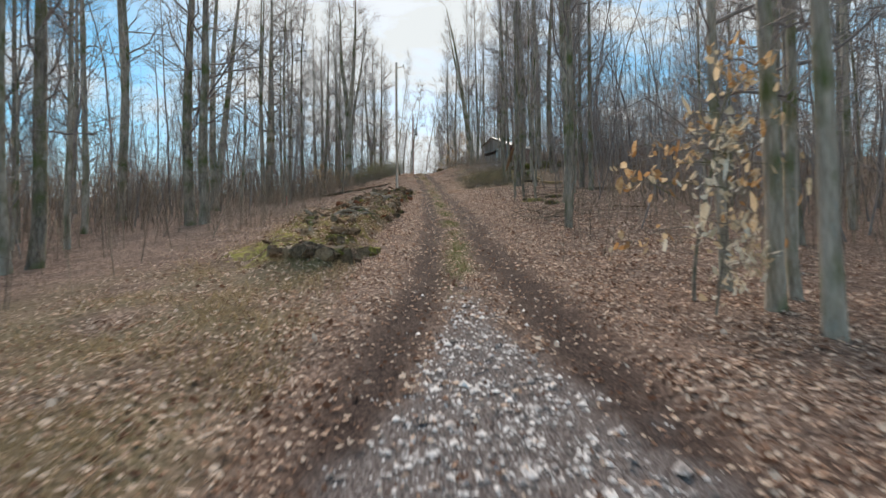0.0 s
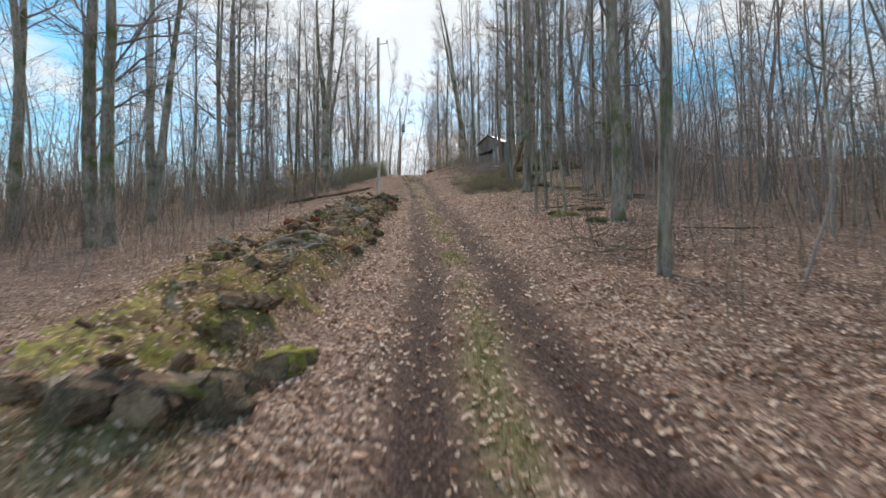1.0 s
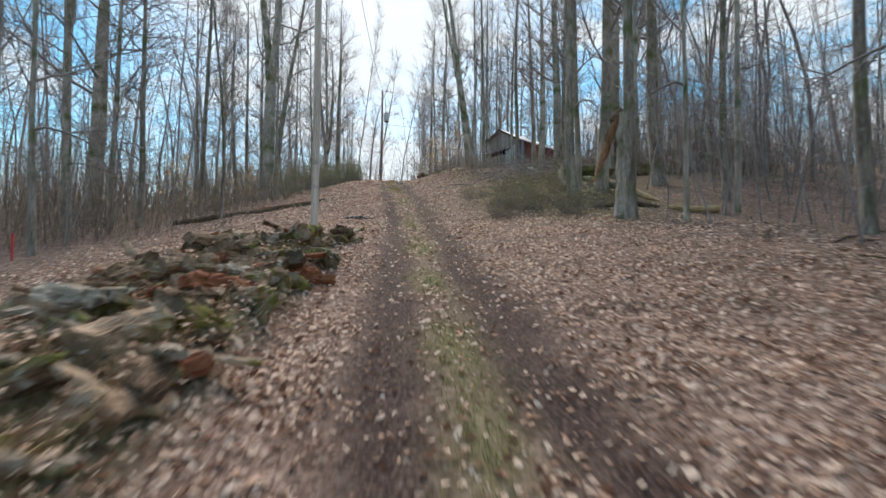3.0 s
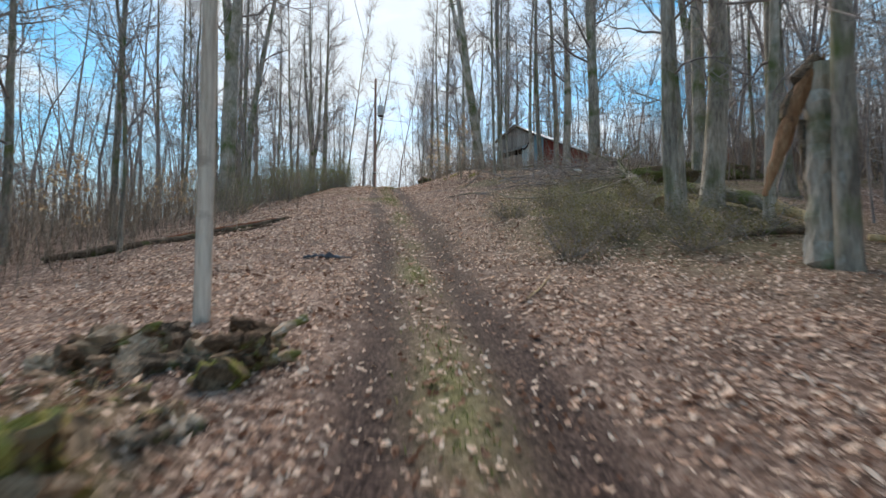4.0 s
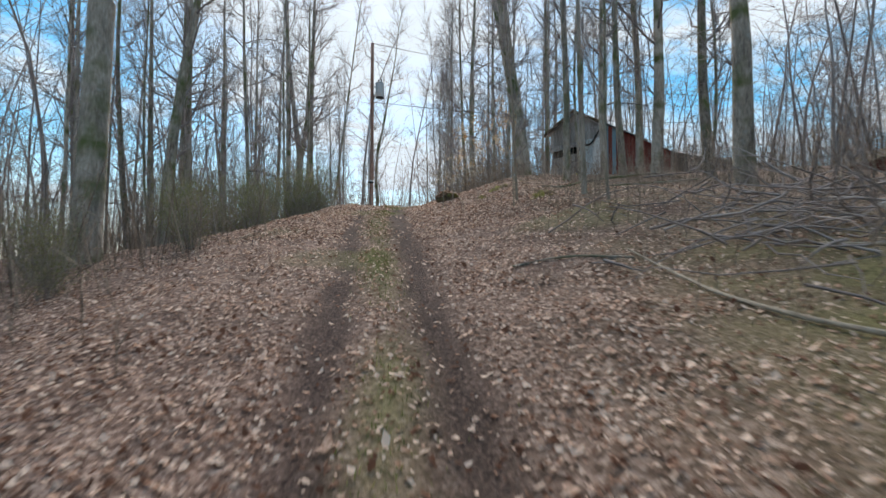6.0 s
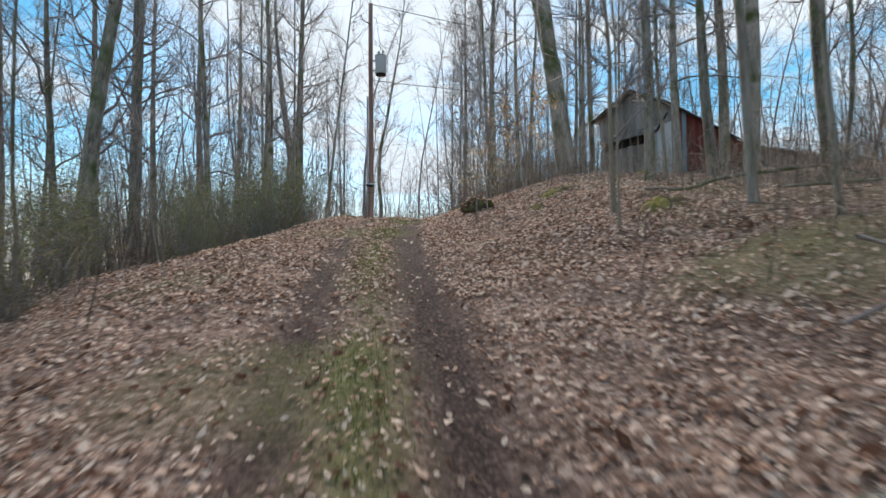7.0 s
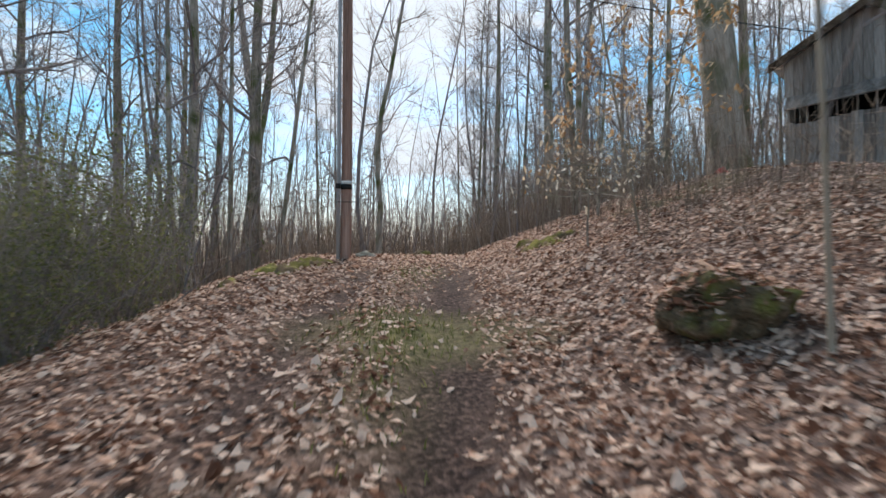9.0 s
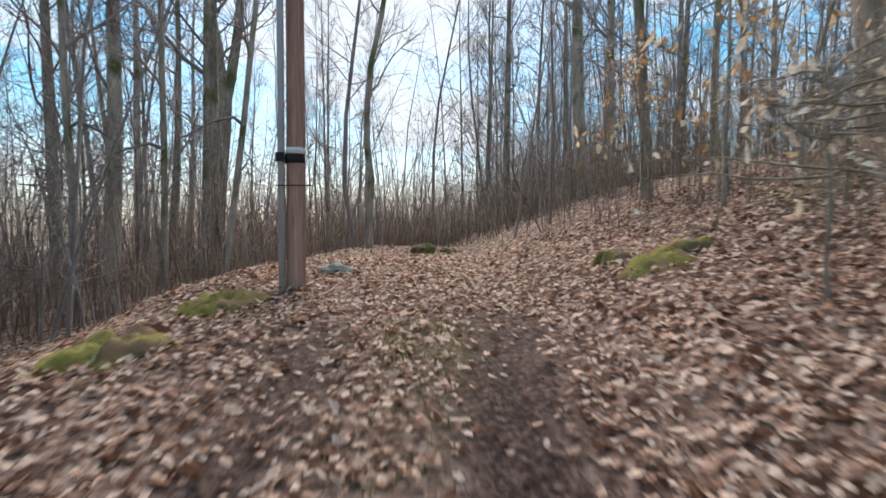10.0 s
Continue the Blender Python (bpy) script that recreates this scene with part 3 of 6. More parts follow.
PLAIN = "bare grey-brown hardwood tree without leaves"
SLIM = "slim bare young hardwood tree"
TREES = [
    (-11.66, 28.6, 0.34, "straight", 0.4, (0.1, 0), PLAIN), (-10.7, 27.9, 0.30, "straight_b", 2.2, (0.15, 0), PLAIN),
    (-14.6, 39.9, 0.42, "double", 0.2, (0.2, 0), "bare hardwood tree with two stems from one base"),
    (-17.3, 32.7, 0.30, "fork", 1.2, (0, 0), "bare forked hardwood tree"),
    (-11.6, 16.0, 0.20, "straight", 2.0, (0.1, 0), PLAIN), (-11.4, 16.9, 0.25, "straight_b", 1.0, (0.1, 0), PLAIN),
    (-24.4, 40.1, 0.25, "straight_b", 4.0, (0, 0), PLAIN),
    (-14.0, 51.3, 0.43, "straight", 3.0, (0.2, 0), PLAIN), (-11.1, 47.0, 0.15, "slim", 3.3, (0.1, 0), SLIM), (-10.0, 47.0, 0.15, "slim", 0.3, (0.1, 0), "slim dark bare tree"),
    (-7.84, 58.7, 0.52, "fork", 1.55, (0.2, 0), "large bare forked tree above the green shrubs"),
    (-8.85, 65.75, 0.25, "straight", 1.0, (2.2, 0), "bare tree leaning over the slope"),
    (-10.87, 72.7, 0.26, "straight_b", 5.0, (0.1, 0), PLAIN), (-12.88, 73.7, 0.19, "straight", 0.0, (-0.4, 0), PLAIN),
    (-11.2, 73.5, 0.22, "straight_b", 2.0, (-0.1, 0), PLAIN), (-13.2, 72.0, 0.2, "slim", 1.0, (-0.5, 0), SLIM),
    (-8.58, 87.5, 0.42, "fork", 0.3, (0.9, 0), "bare forked hardwood tree"), (-6.73, 76.6, 0.18, "straight", 4.4, (-0.1, 0), PLAIN),
    (-12.6, 84.0, 0.27, "straight_b", 0.8, (-0.2, 0), PLAIN), (-6.1, 81.0, 0.27, "straight", 2.6, (0.2, 0), PLAIN),
    (-3.9, 75.4, 0.08, "slim", 0.0, (2.6, 0), "slim mossy tree leaning over the trail"),
    (-1.7, 82.0, 0.14, "crooked", 0.5, (2.2, 0), "dark crooked tree bending over the trail"),
    (6.3, 24.2, 0.25, "straight_b", 0.0, (-0.3, 0), "bare hardwood tree with a greenish mossy trunk"), (6.66, 38.65, 0.17, "straight", 1.9, (-0.1, 0), "dark bare hardwood tree beside a snapped stub"),
    (4.97, 7.8, 0.15, "straight_b", 0.5, (-0.1, 0), PLAIN), (4.92, 6.6, 0.13, "straight", 2.5, (-0.7, 0), PLAIN), (5.7, 8.4, 0.1, "slim_b", 2.5, (0.1, 0), SLIM), (5.05, 9.2, 0.11, "slim", 1.5, (0.0, 0), SLIM), (6.9, 10.4, 0.14, "straight", 4.5, (0.1, 0), PLAIN), (7.6, 11.8, 0.17, "straight_b", 3.5, (0.0, 0), PLAIN),
    (4.47, 17.15, 0.13, "straight", 3.5, (-0.2, 0), PLAIN),
    (4.55, 27.6, 0.09, "crooked", 2.0, (-0.5, 0), "thin crooked bare tree"), (5.1, 28.2, 0.07, "slim", 2.0, (-0.3, 0), SLIM), (5.5, 27.0, 0.08, "slim_b", 4.0, (-0.8, 0), SLIM),
    (7.7, 28.2, 0.08, "slim_b", 1.0, (-0.2, 0), SLIM), (9.9, 34.5, 0.17, "straight_b", 1.5, (0, 0), PLAIN), (9.4, 31.0, 0.15, "straight", 5.5, (0.1, 0), PLAIN),
    (10.2, 48.8, 0.30, "fork", 0.6, (-0.2, 0), "bare forked hardwood tree"), (7.7, 43.9, 0.26, "straight", 4.2, (-0.1, 0), PLAIN), (10.7, 45.4, 0.27, "straight", 1.2, (0.0, 0), PLAIN),
    (6.42, 43.1, 0.20, "straight_b", 3.3, (-0.4, 0), PLAIN), (6.75, 43.4, 0.13, "slim", 0.3, (0.2, 0), SLIM), (15.8, 59.2, 0.36, "fork", 2.0, (0, 0), "large bare forked tree in front of the red shed"), (10.91, 60.2, 0.33, "straight", 2.2, (-0.6, 0), "large bare hardwood tree beside the old shed"),
    (6.35, 63.8, 0.155, "straight_b", 5.0, (-0.4, 0), PLAIN), (3.45, 58.3, 0.045, "sapling", 1.2, (-1.7, 0), "thin bare sapling leaning on the bank"), (9.45, 68.7, 0.15, "slim", 1.2, (1.0, 0), SLIM),
    (9.7, 66.9, 0.17, "straight", 0.9, (-0.4, 0), PLAIN), (11.4, 69.3, 0.22, "straight_b", 4.6, (-1.1, 0), "large bare hardwood tree leaning beside the old shed"), (7.0, 64.3, 0.085, "slim_b", 4.6, (-0.1, 0), SLIM), (11.8, 68.4, 0.28, "straight", 2.6, (-0.1, 0), "large bare hardwood tree beside the old shed"),
    (13.3, 66.6, 0.25, "straight", 5.9, (0, 0), PLAIN), (4.9, 57.1, 0.08, "straight_b", 2.0, (-0.3, 0), PLAIN), (5.0, 55.7, 0.058, "slim_b", 3.0, (-0.1, 0), SLIM),
    (8.25, 74.6, 0.16, "straight_b", 0.4, (0, 0), PLAIN), (6.45, 72.0, 0.45, "oak", 0.15, (-3.2, 0), "massive grey oak leaning over the bank, forked high up"),
    (5.12, 82.2, 0.22, "straight", 1.1, (-0.1, 0), PLAIN), (4.1, 92.0, 0.22, "straight_b", 3.1, (0.1, 0), PLAIN), (3.6, 73.4, 0.1, "slim", 1.1, (-0.3, 0), SLIM),
    (2.12, 63.2, 0.022, "sapling", 0.0, (-0.3, 0), "thin bare sapling beside a mossy rock"), (1.66, 61.4, 0.026, "sapling", 2.0, (0.1, 0), "thin bare sapling on the bank"),
    (2.75, 67.3, 0.024, "sapling", 4.0, (-4.5, 0), "thin leaning sapling on the bank"), (3.2, 57.4, 0.026, "sapling", 1.0, (-0.5, 0), "thin bare sapling on the bank"),
]
for x, y, r, kind, turn, lean, label in TREES:
    plant(x, y, 0.84 * r, kind, turn, lean, 1.0, label)

# ---- filler trees and far woods ----
rng = np.random.RandomState(77)
taken = [(t[0], t[1]) for t in TREES]


def clear(x, y, gap):
    """Whether a filler tree may stand here: off the trail, the bank, the buildings and the other trees."""
    if abs(x - float(trail_x(y))) < (4.6 if y < 74 else 3.0 if y < 88 else 0.0) or (1.5 < x < 11.5 and 43 < y < 73) or (7.0 < x < 16.5 and 68 < y < 83) or (17 < x < 29 and 58 < y < 72) or (16 < x < 26 and 74 < y < 83) or (-6 < x < 0 and 40 < y < 76) or (-10.4 < x < -2 and 22 < y < 39.6) or (-9.8 < x < 0 and y < 30):
        return False
    return all((x - a) ** 2 + (y - b) ** 2 > gap * gap for a, b in taken)


count = 0
while count < 100:
    y = rng.uniform(2, 112)
    side = rng.choice((-1, 1))
    x = float(trail_x(y)) + side * ((6.2 if y < 34 else 5.0) + abs(rng.normal(0, 1)) * 11)
    if not clear(x, y, 1.3):
        continue
    taken.append((x, y))
    kind = rng.choice(("slim", "slim_b", "straight", "straight_b", "crooked", "fork"), p=(0.33, 0.32, 0.11, 0.12, 0.07, 0.05))
    r = {"slim": 0.085, "slim_b": 0.075, "straight": 0.14, "straight_b": 0.135, "crooked": 0.10, "fork": 0.17}[kind] * rng.uniform(0.7, 1.3)
    plant(x, y, r, kind, rng.uniform(0, 6.28), tuple(rng.normal(0, 0.35, 2)), rng.uniform(0.8, 1.15), SLIM if r < 0.13 else PLAIN)
    count += 1

placed = 0
while placed < 18:
    x, y = rng.uniform(2.0, 15.0), rng.uniform(84, 114)
    if not clear(x, y, 1.6) or (x < 5 and y < 88):
        continue
    taken.append((x, y))
    kind = rng.choice(("slim", "slim_b", "straight", "straight_b", "crooked"))
    plant(x, y, {"slim": 0.10, "slim_b": 0.09, "straight": 0.17, "straight_b": 0.16, "crooked": 0.12}[kind] * rng.uniform(0.7, 1.25), kind, rng.uniform(0, 6.28), tuple(rng.normal(0, 0.5, 2)), rng.uniform(0.85, 1.1), SLIM)
    placed += 1


def fast_mesh(name, verts, polys, mat):
    """verts (n, 3) and polygons of one size (m, k), quickly."""
    me = bpy.data.meshes.new(name)
    me.vertices.add(len(verts))
    me.vertices.foreach_set("co", np.ascontiguousarray(verts, dtype=np.float32).ravel())
    me.loops.add(polys.size)
    me.loops.foreach_set("vertex_index", np.ascontiguousarray(polys, dtype=np.int32).ravel())
    me.polygons.add(len(polys))
    me.polygons.foreach_set("loop_start", np.arange(0, polys.size, polys.shape[1], dtype=np.int32))
    me.polygons.foreach_set("loop_total", np.full(len(polys), polys.shape[1], dtype=np.int32))
    me.materials.append(mat)
    me.update(calc_edges=True)
    return me


def spread_out(name, templates, spots, mat):
    """One mesh of many turned and scaled repeats of a few tube-built shapes; spots: x, y, turn, width, height, which."""
    vs, fs, n = [], [], 0
    for x, y, turn, w, h, which in spots:
        v, f = templates[which]
        c, q = math.cos(turn) * w, math.sin(turn) * w
        p = np.stack([v[:, 0] * c - v[:, 1] * q + x, v[:, 0] * q + v[:, 1] * c + y, v[:, 2] * h], -1)
        p[:, 2] += ground_z(p[:, 0], p[:, 1]) if which >= 10 else gz(x, y) - 0.3
        vs.append(p)
        fs.append(f + n)
        n += len(v)
    return fast_mesh(name, np.concatenate(vs), np.concatenate(fs), mat)


def triangles(faces):
    return np.array([t for f in faces for t in ((f[0], f[1], f[2]),) + (((f[0], f[2], f[3]),) if len(f) == 4 else ())])


def far_tree(seed):
    r, b = np.random.RandomState(seed), Build()
    stem = stem_path(r, 18, 0.075, 7, (0, 0, 0), (0, 0, 1))
    b.tube(stem, 0.095 * (1 - 0.85 * np.linspace(0, 1, 8)), 5)
    for k in range(26):
        i = 1 + k % 6
        at = stem[i] + (stem[i + 1] - stem[i]) * r.uniform()
        g = r.uniform(0, 6.28)
        way = unit(np.array([math.cos(g), math.sin(g), r.uniform(0.4, 1.3)]))
        tip = at + way * r.uniform(1.2, 3.4) * (1.1 - 0.08 * i)
        b.tube([at, (at + tip) / 2 + r.normal(0, 0.12, 3), tip], [0.024, 0.015, 0.006], 3)
        for _ in range(5):
            q = at + (tip - at) * r.uniform(0.3, 1)
            b.spike(q, q + unit(way + r.normal(0, 0.7, 3)) * r.uniform(0.9, 2.4), 0.012)
    return np.concatenate(b.v), triangles(b.f)


def thicket(seed, tall, stems=20, size=1.8):
    """Thin upright stems and twigs on a patch of ground."""
    r, b = np.random.RandomState(seed), Build()
    for _ in range(stems):
        h = tall * r.uniform(0.4, 1.0)
        p = np.array([r.normal(0, size), r.normal(0, size), -0.1])
        top = p + np.array([r.normal(0, 0.14), r.normal(0, 0.14), 1]) * h
        mid = (p + top) / 2 + np.r_[r.normal(0, 0.08, 2), 0]
        b.tube([p, mid, top], [0.006 + 0.003 * h, 0.005 + 0.0018 * h, 0.003], 3)
        for _ in range(6):
            t = r.uniform(0.2, 0.97)
            q = p + (mid - p) * t * 2 if t < 0.5 else mid + (top - mid) * (t * 2 - 1)
            b.spike(q, q + unit(r.normal(0, 0.8, 3) + (0, 0, 0.9)) * r.uniform(0.2, 0.32) * (1 + 0.5 * h), 0.007)
    return np.concatenate(b.v), triangles(b.f)


def pole_stand(seed, stems=8, size=2.4):
    """A patch of thin tall young trees grown close together."""
    r, b = np.random.RandomState(seed), Build()
    for _ in range(stems):
        h = r.uniform(3.5, 10.0)
        pts = [np.array([r.normal(0, size), r.normal(0, size), -0.2])]
        d = np.array([r.normal(0, 0.10), r.normal(0, 0.10), 1.0])
        for _ in range(4):
            d = unit(d + np.r_[r.normal(0, 0.11, 2), 0.05])
            pts.append(pts[-1] + d * h / 4)
        b.tube(pts, (0.010 + 0.0028 * h) * np.array([1, 0.85, 0.62, 0.4, 0.18]), 4)
        for _ in range(13):
            t = r.uniform(0.5, 3.95)
            q = pts[int(t)] + (pts[int(t) + 1] - pts[int(t)]) * (t % 1)
            way = unit(np.r_[r.normal(0, 1, 2), r.uniform(0.1, 1.1)])
            e = q + way * r.uniform(0.6, 2.2)
            b.spike(q, e, 0.009)
            for _ in range(2):
                m = q + (e - q) * r.uniform(0.3, 0.8)
                b.spike(m, m + unit(way + r.normal(0, 0.7, 3)) * r.uniform(0.4, 1.1), 0.007)
    return np.concatenate(b.v), triangles(b.f)


SHAPES = {20 + k: pole_stand(80 + k) for k in range(4)} | {k: far_tree(60 + k) for k in range(5)} | {10 + k: thicket(70 + k, h) for k, h in enumerate((1.4, 2.2, 3.2, 4.6))} | {14: thicket(75, 7.0, 36, 3.0)}
spots = []
while len(spots) < 300:
    a, d = rng.uniform(0, 2 * math.pi), 115 * rng.uniform(0.03, 1) ** 0.8
    x, y = 2 + d * math.cos(a), 55 + d * math.sin(a)
    if y < -8 or abs(x - float(trail_x(y))) < ((10 if x > 2 and y < 42 else 13) if y < 78 else 2.8 if y < 92 else 0) or (6 < x < 28 and 44 < y < 85):
        continue
    spots.append((x, y, rng.uniform(0, 6.28), rng.uniform(0.6, 1.3), rng.uniform(0.75, 1.2), rng.randint(0, 5)))
for x0, x1, y0, y1, k in ((28, 48, 66, 98, 44), (19, 27, 69, 74, 8), (14, 30, 85, 100, 16), (13.5, 18, 46, 56, 9), (-34, -13, 64, 96, 26)):
    for _ in range(k):
        spots.append((rng.uniform(x0, x1), rng.uniform(y0, y1), rng.uniform(0, 6.28), rng.uniform(0.8, 1.3), rng.uniform(0.75, 1.1), rng.randint(0, 5)))
for _ in range(60):
    spots.append((rng.uniform(14, 40), rng.uniform(8, 46), rng.uniform(0, 6.28), rng.uniform(0.8, 1.3), rng.uniform(0.75, 1.1), rng.randint(0, 5)))
near = []
while len(near) < 155:
    y = rng.uniform(6, 118)
    side = rng.choice((-1, 1), p=(0.4, 0.6))
    x = float(trail_x(y)) + side * ((9.5 if y < 76 and side > 0 else 12.5 if y < 76 else 3.5 if y < 84 else 1.0) + abs(rng.normal(0, 1)) * 12)
    if (5 < x < 18 and 43 < y < 84) or (15.5 < x < 29 and 57 < y < 84):
        continue
    near.append((x, y, rng.uniform(0, 6.28), 1.0, rng.uniform(0.8, 1.2), 20 + rng.randint(0, 4)))
for x0, x1, y0, y1, k in ((-15, -6, 70, 84, 18), (12.5, 19, 47, 57, 18), (26, 44, 66, 92, 22), (14, 30, 85, 104, 20), (28, 38, 58, 76, 12), (17, 24, 68, 74, 6)):
    for _ in range(k):
        near.append((rng.uniform(x0, x1), rng.uniform(y0, y1), rng.uniform(0, 6.28), 0.9, rng.uniform(0.6, 1.0), 20 + rng.randint(0, 4)))
for _ in range(30):
    near.append((rng.uniform(-9, 15), rng.uniform(86, 114), rng.uniform(0, 6.28), 1.0, rng.uniform(0.6, 1.0), 20 + rng.randint(0, 4)))
tagged(new("young_growth", spread_out("young_growth", SHAPES, near, TWIG)), "close-grown thin grey young trees between the trunks", "woodland", kind="stuff")
tagged(new("far_woods", spread_out("far_woods", SHAPES, spots, TWIG)), "distant leafless grey-brown woodland beyond the trail", "woodland", kind="stuff")

spots = []
while len(spots) < 245:
    y = rng.uniform(0, 125)
    side = rng.choice((-1, 1))
    off = (6.4 if y < 74 else 3.2 if y < 82 else 0.0) + abs(rng.normal(0, 1)) * 14
    x = float(trail_x(y)) + side * off
    if (side > 0 and 40 < y < 74 and x < 12.5) or (7 < x < 17 and 66 < y < 83) or (15.5 < x < 28 and 57 < y < 69) or (side > 0 and y < 38 and x < 9) or (side < 0 and y < 36 and x > -7.5):
        continue
    tall = rng.randint(1, 4) if off > 9 or y > 80 else rng.randint(0, 2)
    spots.append((x, y, rng.uniform(0, 6.28), 1.0, rng.uniform(0.8, 1.2), 10 + tall))
for x0, x1, y0, y1, w, lo, hi, k in ((-14, -5.5, 68, 86, 0.9, 2, 4, 24), (-13, -3, 81, 93, 0.9, 2, 4, 30), (3, 13, 83, 94, 0.9, 2, 4, 24), (-4, 4, 90, 97, 0.9, 1, 3, 14), (5.2, 10, 12, 30, 0.9, 0, 2, 11), (8.5, 16, 47, 66, 0.9, 0, 2, 30), (14, 26, 46, 60, 1.2, 1, 3, 24), (-9, -5.8, 21, 28, 0.7, 0, 2, 9), (-12, -5.5, 49, 60, 0.8, 1, 3, 26), (-13, -8, 42, 49, 0.8, 1, 3, 12), (-36, -15, 8, 72, 1.3, 3, 4, 60), (-30, -13, 18, 60, 1.0, 1, 3, 40), (-4.2, -2.4, 72.5, 81, 0.5, 0, 2, 9), (3, 9, 48, 69, 0.6, 0, 1, 24), (3.2, 5.8, 66.5, 71.8, 0.35, 0, 2, 8), (2.8, 5.6, 69.5, 74, 0.5, 1, 3, 9), (1, 14, 84, 104, 1.0, 2, 4, 22), (-9, 0, 84, 100, 1.0, 1, 3, 12), (12.5, 20, 48, 58, 1.0, 3, 4, 14), (17, 34, 68, 80, 1.0, 3, 4, 14)):
    for _ in range(k):
        spots.append((rng.uniform(x0, x1), rng.uniform(y0, y1), rng.uniform(0, 6.28), w, rng.uniform(0.6, 1.1), 10 + rng.randint(lo, hi)))
for _ in range(14):
    spots.append((rng.uniform(-9.5, -4.0), rng.uniform(70.5, 82), rng.uniform(0, 6.28), 0.8, rng.uniform(0.8, 1.2), 10 + rng.randint(1, 3)))
for _ in range(12):
    spots.append((rng.uniform(2.6, 6.5), rng.uniform(76, 84), rng.uniform(0, 6.28), 0.7, rng.uniform(0.8, 1.2), 10 + rng.randint(0, 2)))
for x0, x1, y0, y1, k in ((-26, -6, 92, 108, 22), (-6, 12, 96, 112, 20), (12, 40, 96, 112, 18), (-44, -20, 20, 92, 34), (20, 40, 12, 50, 18)):
    for _ in range(k):
        spots.append((rng.uniform(x0, x1), rng.uniform(y0, y1), rng.uniform(0, 6.28), 1.0, rng.uniform(0.6, 1.0), 14))
for _ in range(70):
    x, y = rng.uniform(-10, 13), rng.uniform(83, 104)
    spots.append((x, y, rng.uniform(0, 6.28), 1.0, rng.uniform(0.8, 1.2), 10 + (rng.randint(0, 2) if -4 < x < 4 else rng.randint(1, 4))))
spots = [q for q in spots if not (-10.4 < q[0] < -2.5 and 29 < q[1] < 39.6)]
tagged(new("undergrowth", spread_out("undergrowth", SHAPES, spots, BRUSH)), "thin bare brown brush and saplings under the trees", "undergrowth", kind="stuff")


# ---- brush, leaves, grass, gravel: what nobody could count ----
def ground_tilt(x, y):
    e = 0.15
    return (ground_z(x + e, y) - ground_z(x - e, y)) / (2 * e), (ground_z(x, y + e) - ground_z(x, y - e)) / (2 * e)


def leaf_field(name, x, y, size, mat, lift=0.012, tilt=0.25, z=None):
    """Lobed, curled leaves lying at x, y."""
    n, k = len(x), 5
    r = np.random.RandomState(5)
    a = np.linspace(0, 2 * np.pi, k, endpoint=False) + r.uniform(-0.22, 0.22, (n, k))
    lobe = np.where(np.arange(k) % 2 == 0, 1.0, 0.78) * np.where(np.arange(k) == 0, 1.25, 1)
    px = np.cos(a) * lobe * (1 + r.uniform(-0.25, 0.25, (n, k)))
    py = np.sin(a) * lobe * r.uniform(0.55, 0.95, (n, 1))
    curl = r.uniform(-0.7, 1.0, (n, 1))
    pz = curl * (px**2 * 0.5 + py**2 * 0.6) + 0.1 * r.normal(size=(n, k))
    px, py, pz = (q * size[:, None] for q in (px, py, pz))
    t = r.uniform(0, 2 * np.pi, n)[:, None]
    qx, qy = px * np.cos(t) - py * np.sin(t), px * np.sin(t) + py * np.cos(t)
    if z is None:
        sx, sy = ground_tilt(x, y)
        z0 = ground_z(x, y) + lift + np.abs(r.normal(0, 0.012, n))
    else:
        sx = sy = np.zeros(n)
        z0 = z
    sx, sy = sx + r.normal(0, tilt, n), sy + r.normal(0, tilt, n)
    zz = z0[:, None] + pz + qx * sx[:, None] + qy * sy[:, None]
    v = np.stack([x[:, None] + qx, y[:, None] + qy, zz], -1).reshape(-1, 3)
    tri = np.array([(0, 1, 4), (1, 2, 4), (2, 3, 4)])
    f = (np.arange(n)[:, None, None] * k + tri[None]).reshape(-1, 3)
    return fast_mesh(name, v, f, mat)


N = 235000
r2 = np.random.RandomState(8)
ly = r2.uniform(0.5, 74, N)
lx = trail_x(ly) + np.sign(r2.uniform(-1, 1, N)) * np.abs(r2.beta(1.15, 1.9, N)) * 9.0
keep = r2.uniform(size=N) < (1 - np.interp(ly, [0, 46, 54, 60, 70], [0.74, 0.74, 0.84, 0.97, 0.97]) * np.clip(1.2 * rut_mask(lx, ly), 0, 1)) * (1 - np.where(lx > 3.2, 0.6, 0.2) * green_mask(lx, ly)) * (1 - 0.85 * gravel_mask(lx, ly)) * np.clip(0.75 + 0.5 * ripple(lx, ly, 2.2, 41), 0.25, 1)
ey = np.r_[r2.uniform(56, 74, 42000), r2.uniform(74, 86, 9000)]
ex = np.r_[r2.uniform(-3.4, 4.6, 42000), r2.uniform(-2.5, 7.5, 9000)]
thin = r2.uniform(size=len(ex)) < (1 - 0.95 * rut_mask(ex, ey)) * (1 - 0.4 * green_mask(ex, ey))
lx, ly = np.r_[lx[keep], ex[thin]], np.r_[ly[keep], ey[thin]]
py_ = r2.uniform(12, 36.5, 34000)
px_ = r2.uniform(-5.4, -0.5, 34000)
keep = (r2.uniform(size=34000) < pile_mask(px_, py_) * 0.55)
px_, py_ = px_[keep], py_[keep]
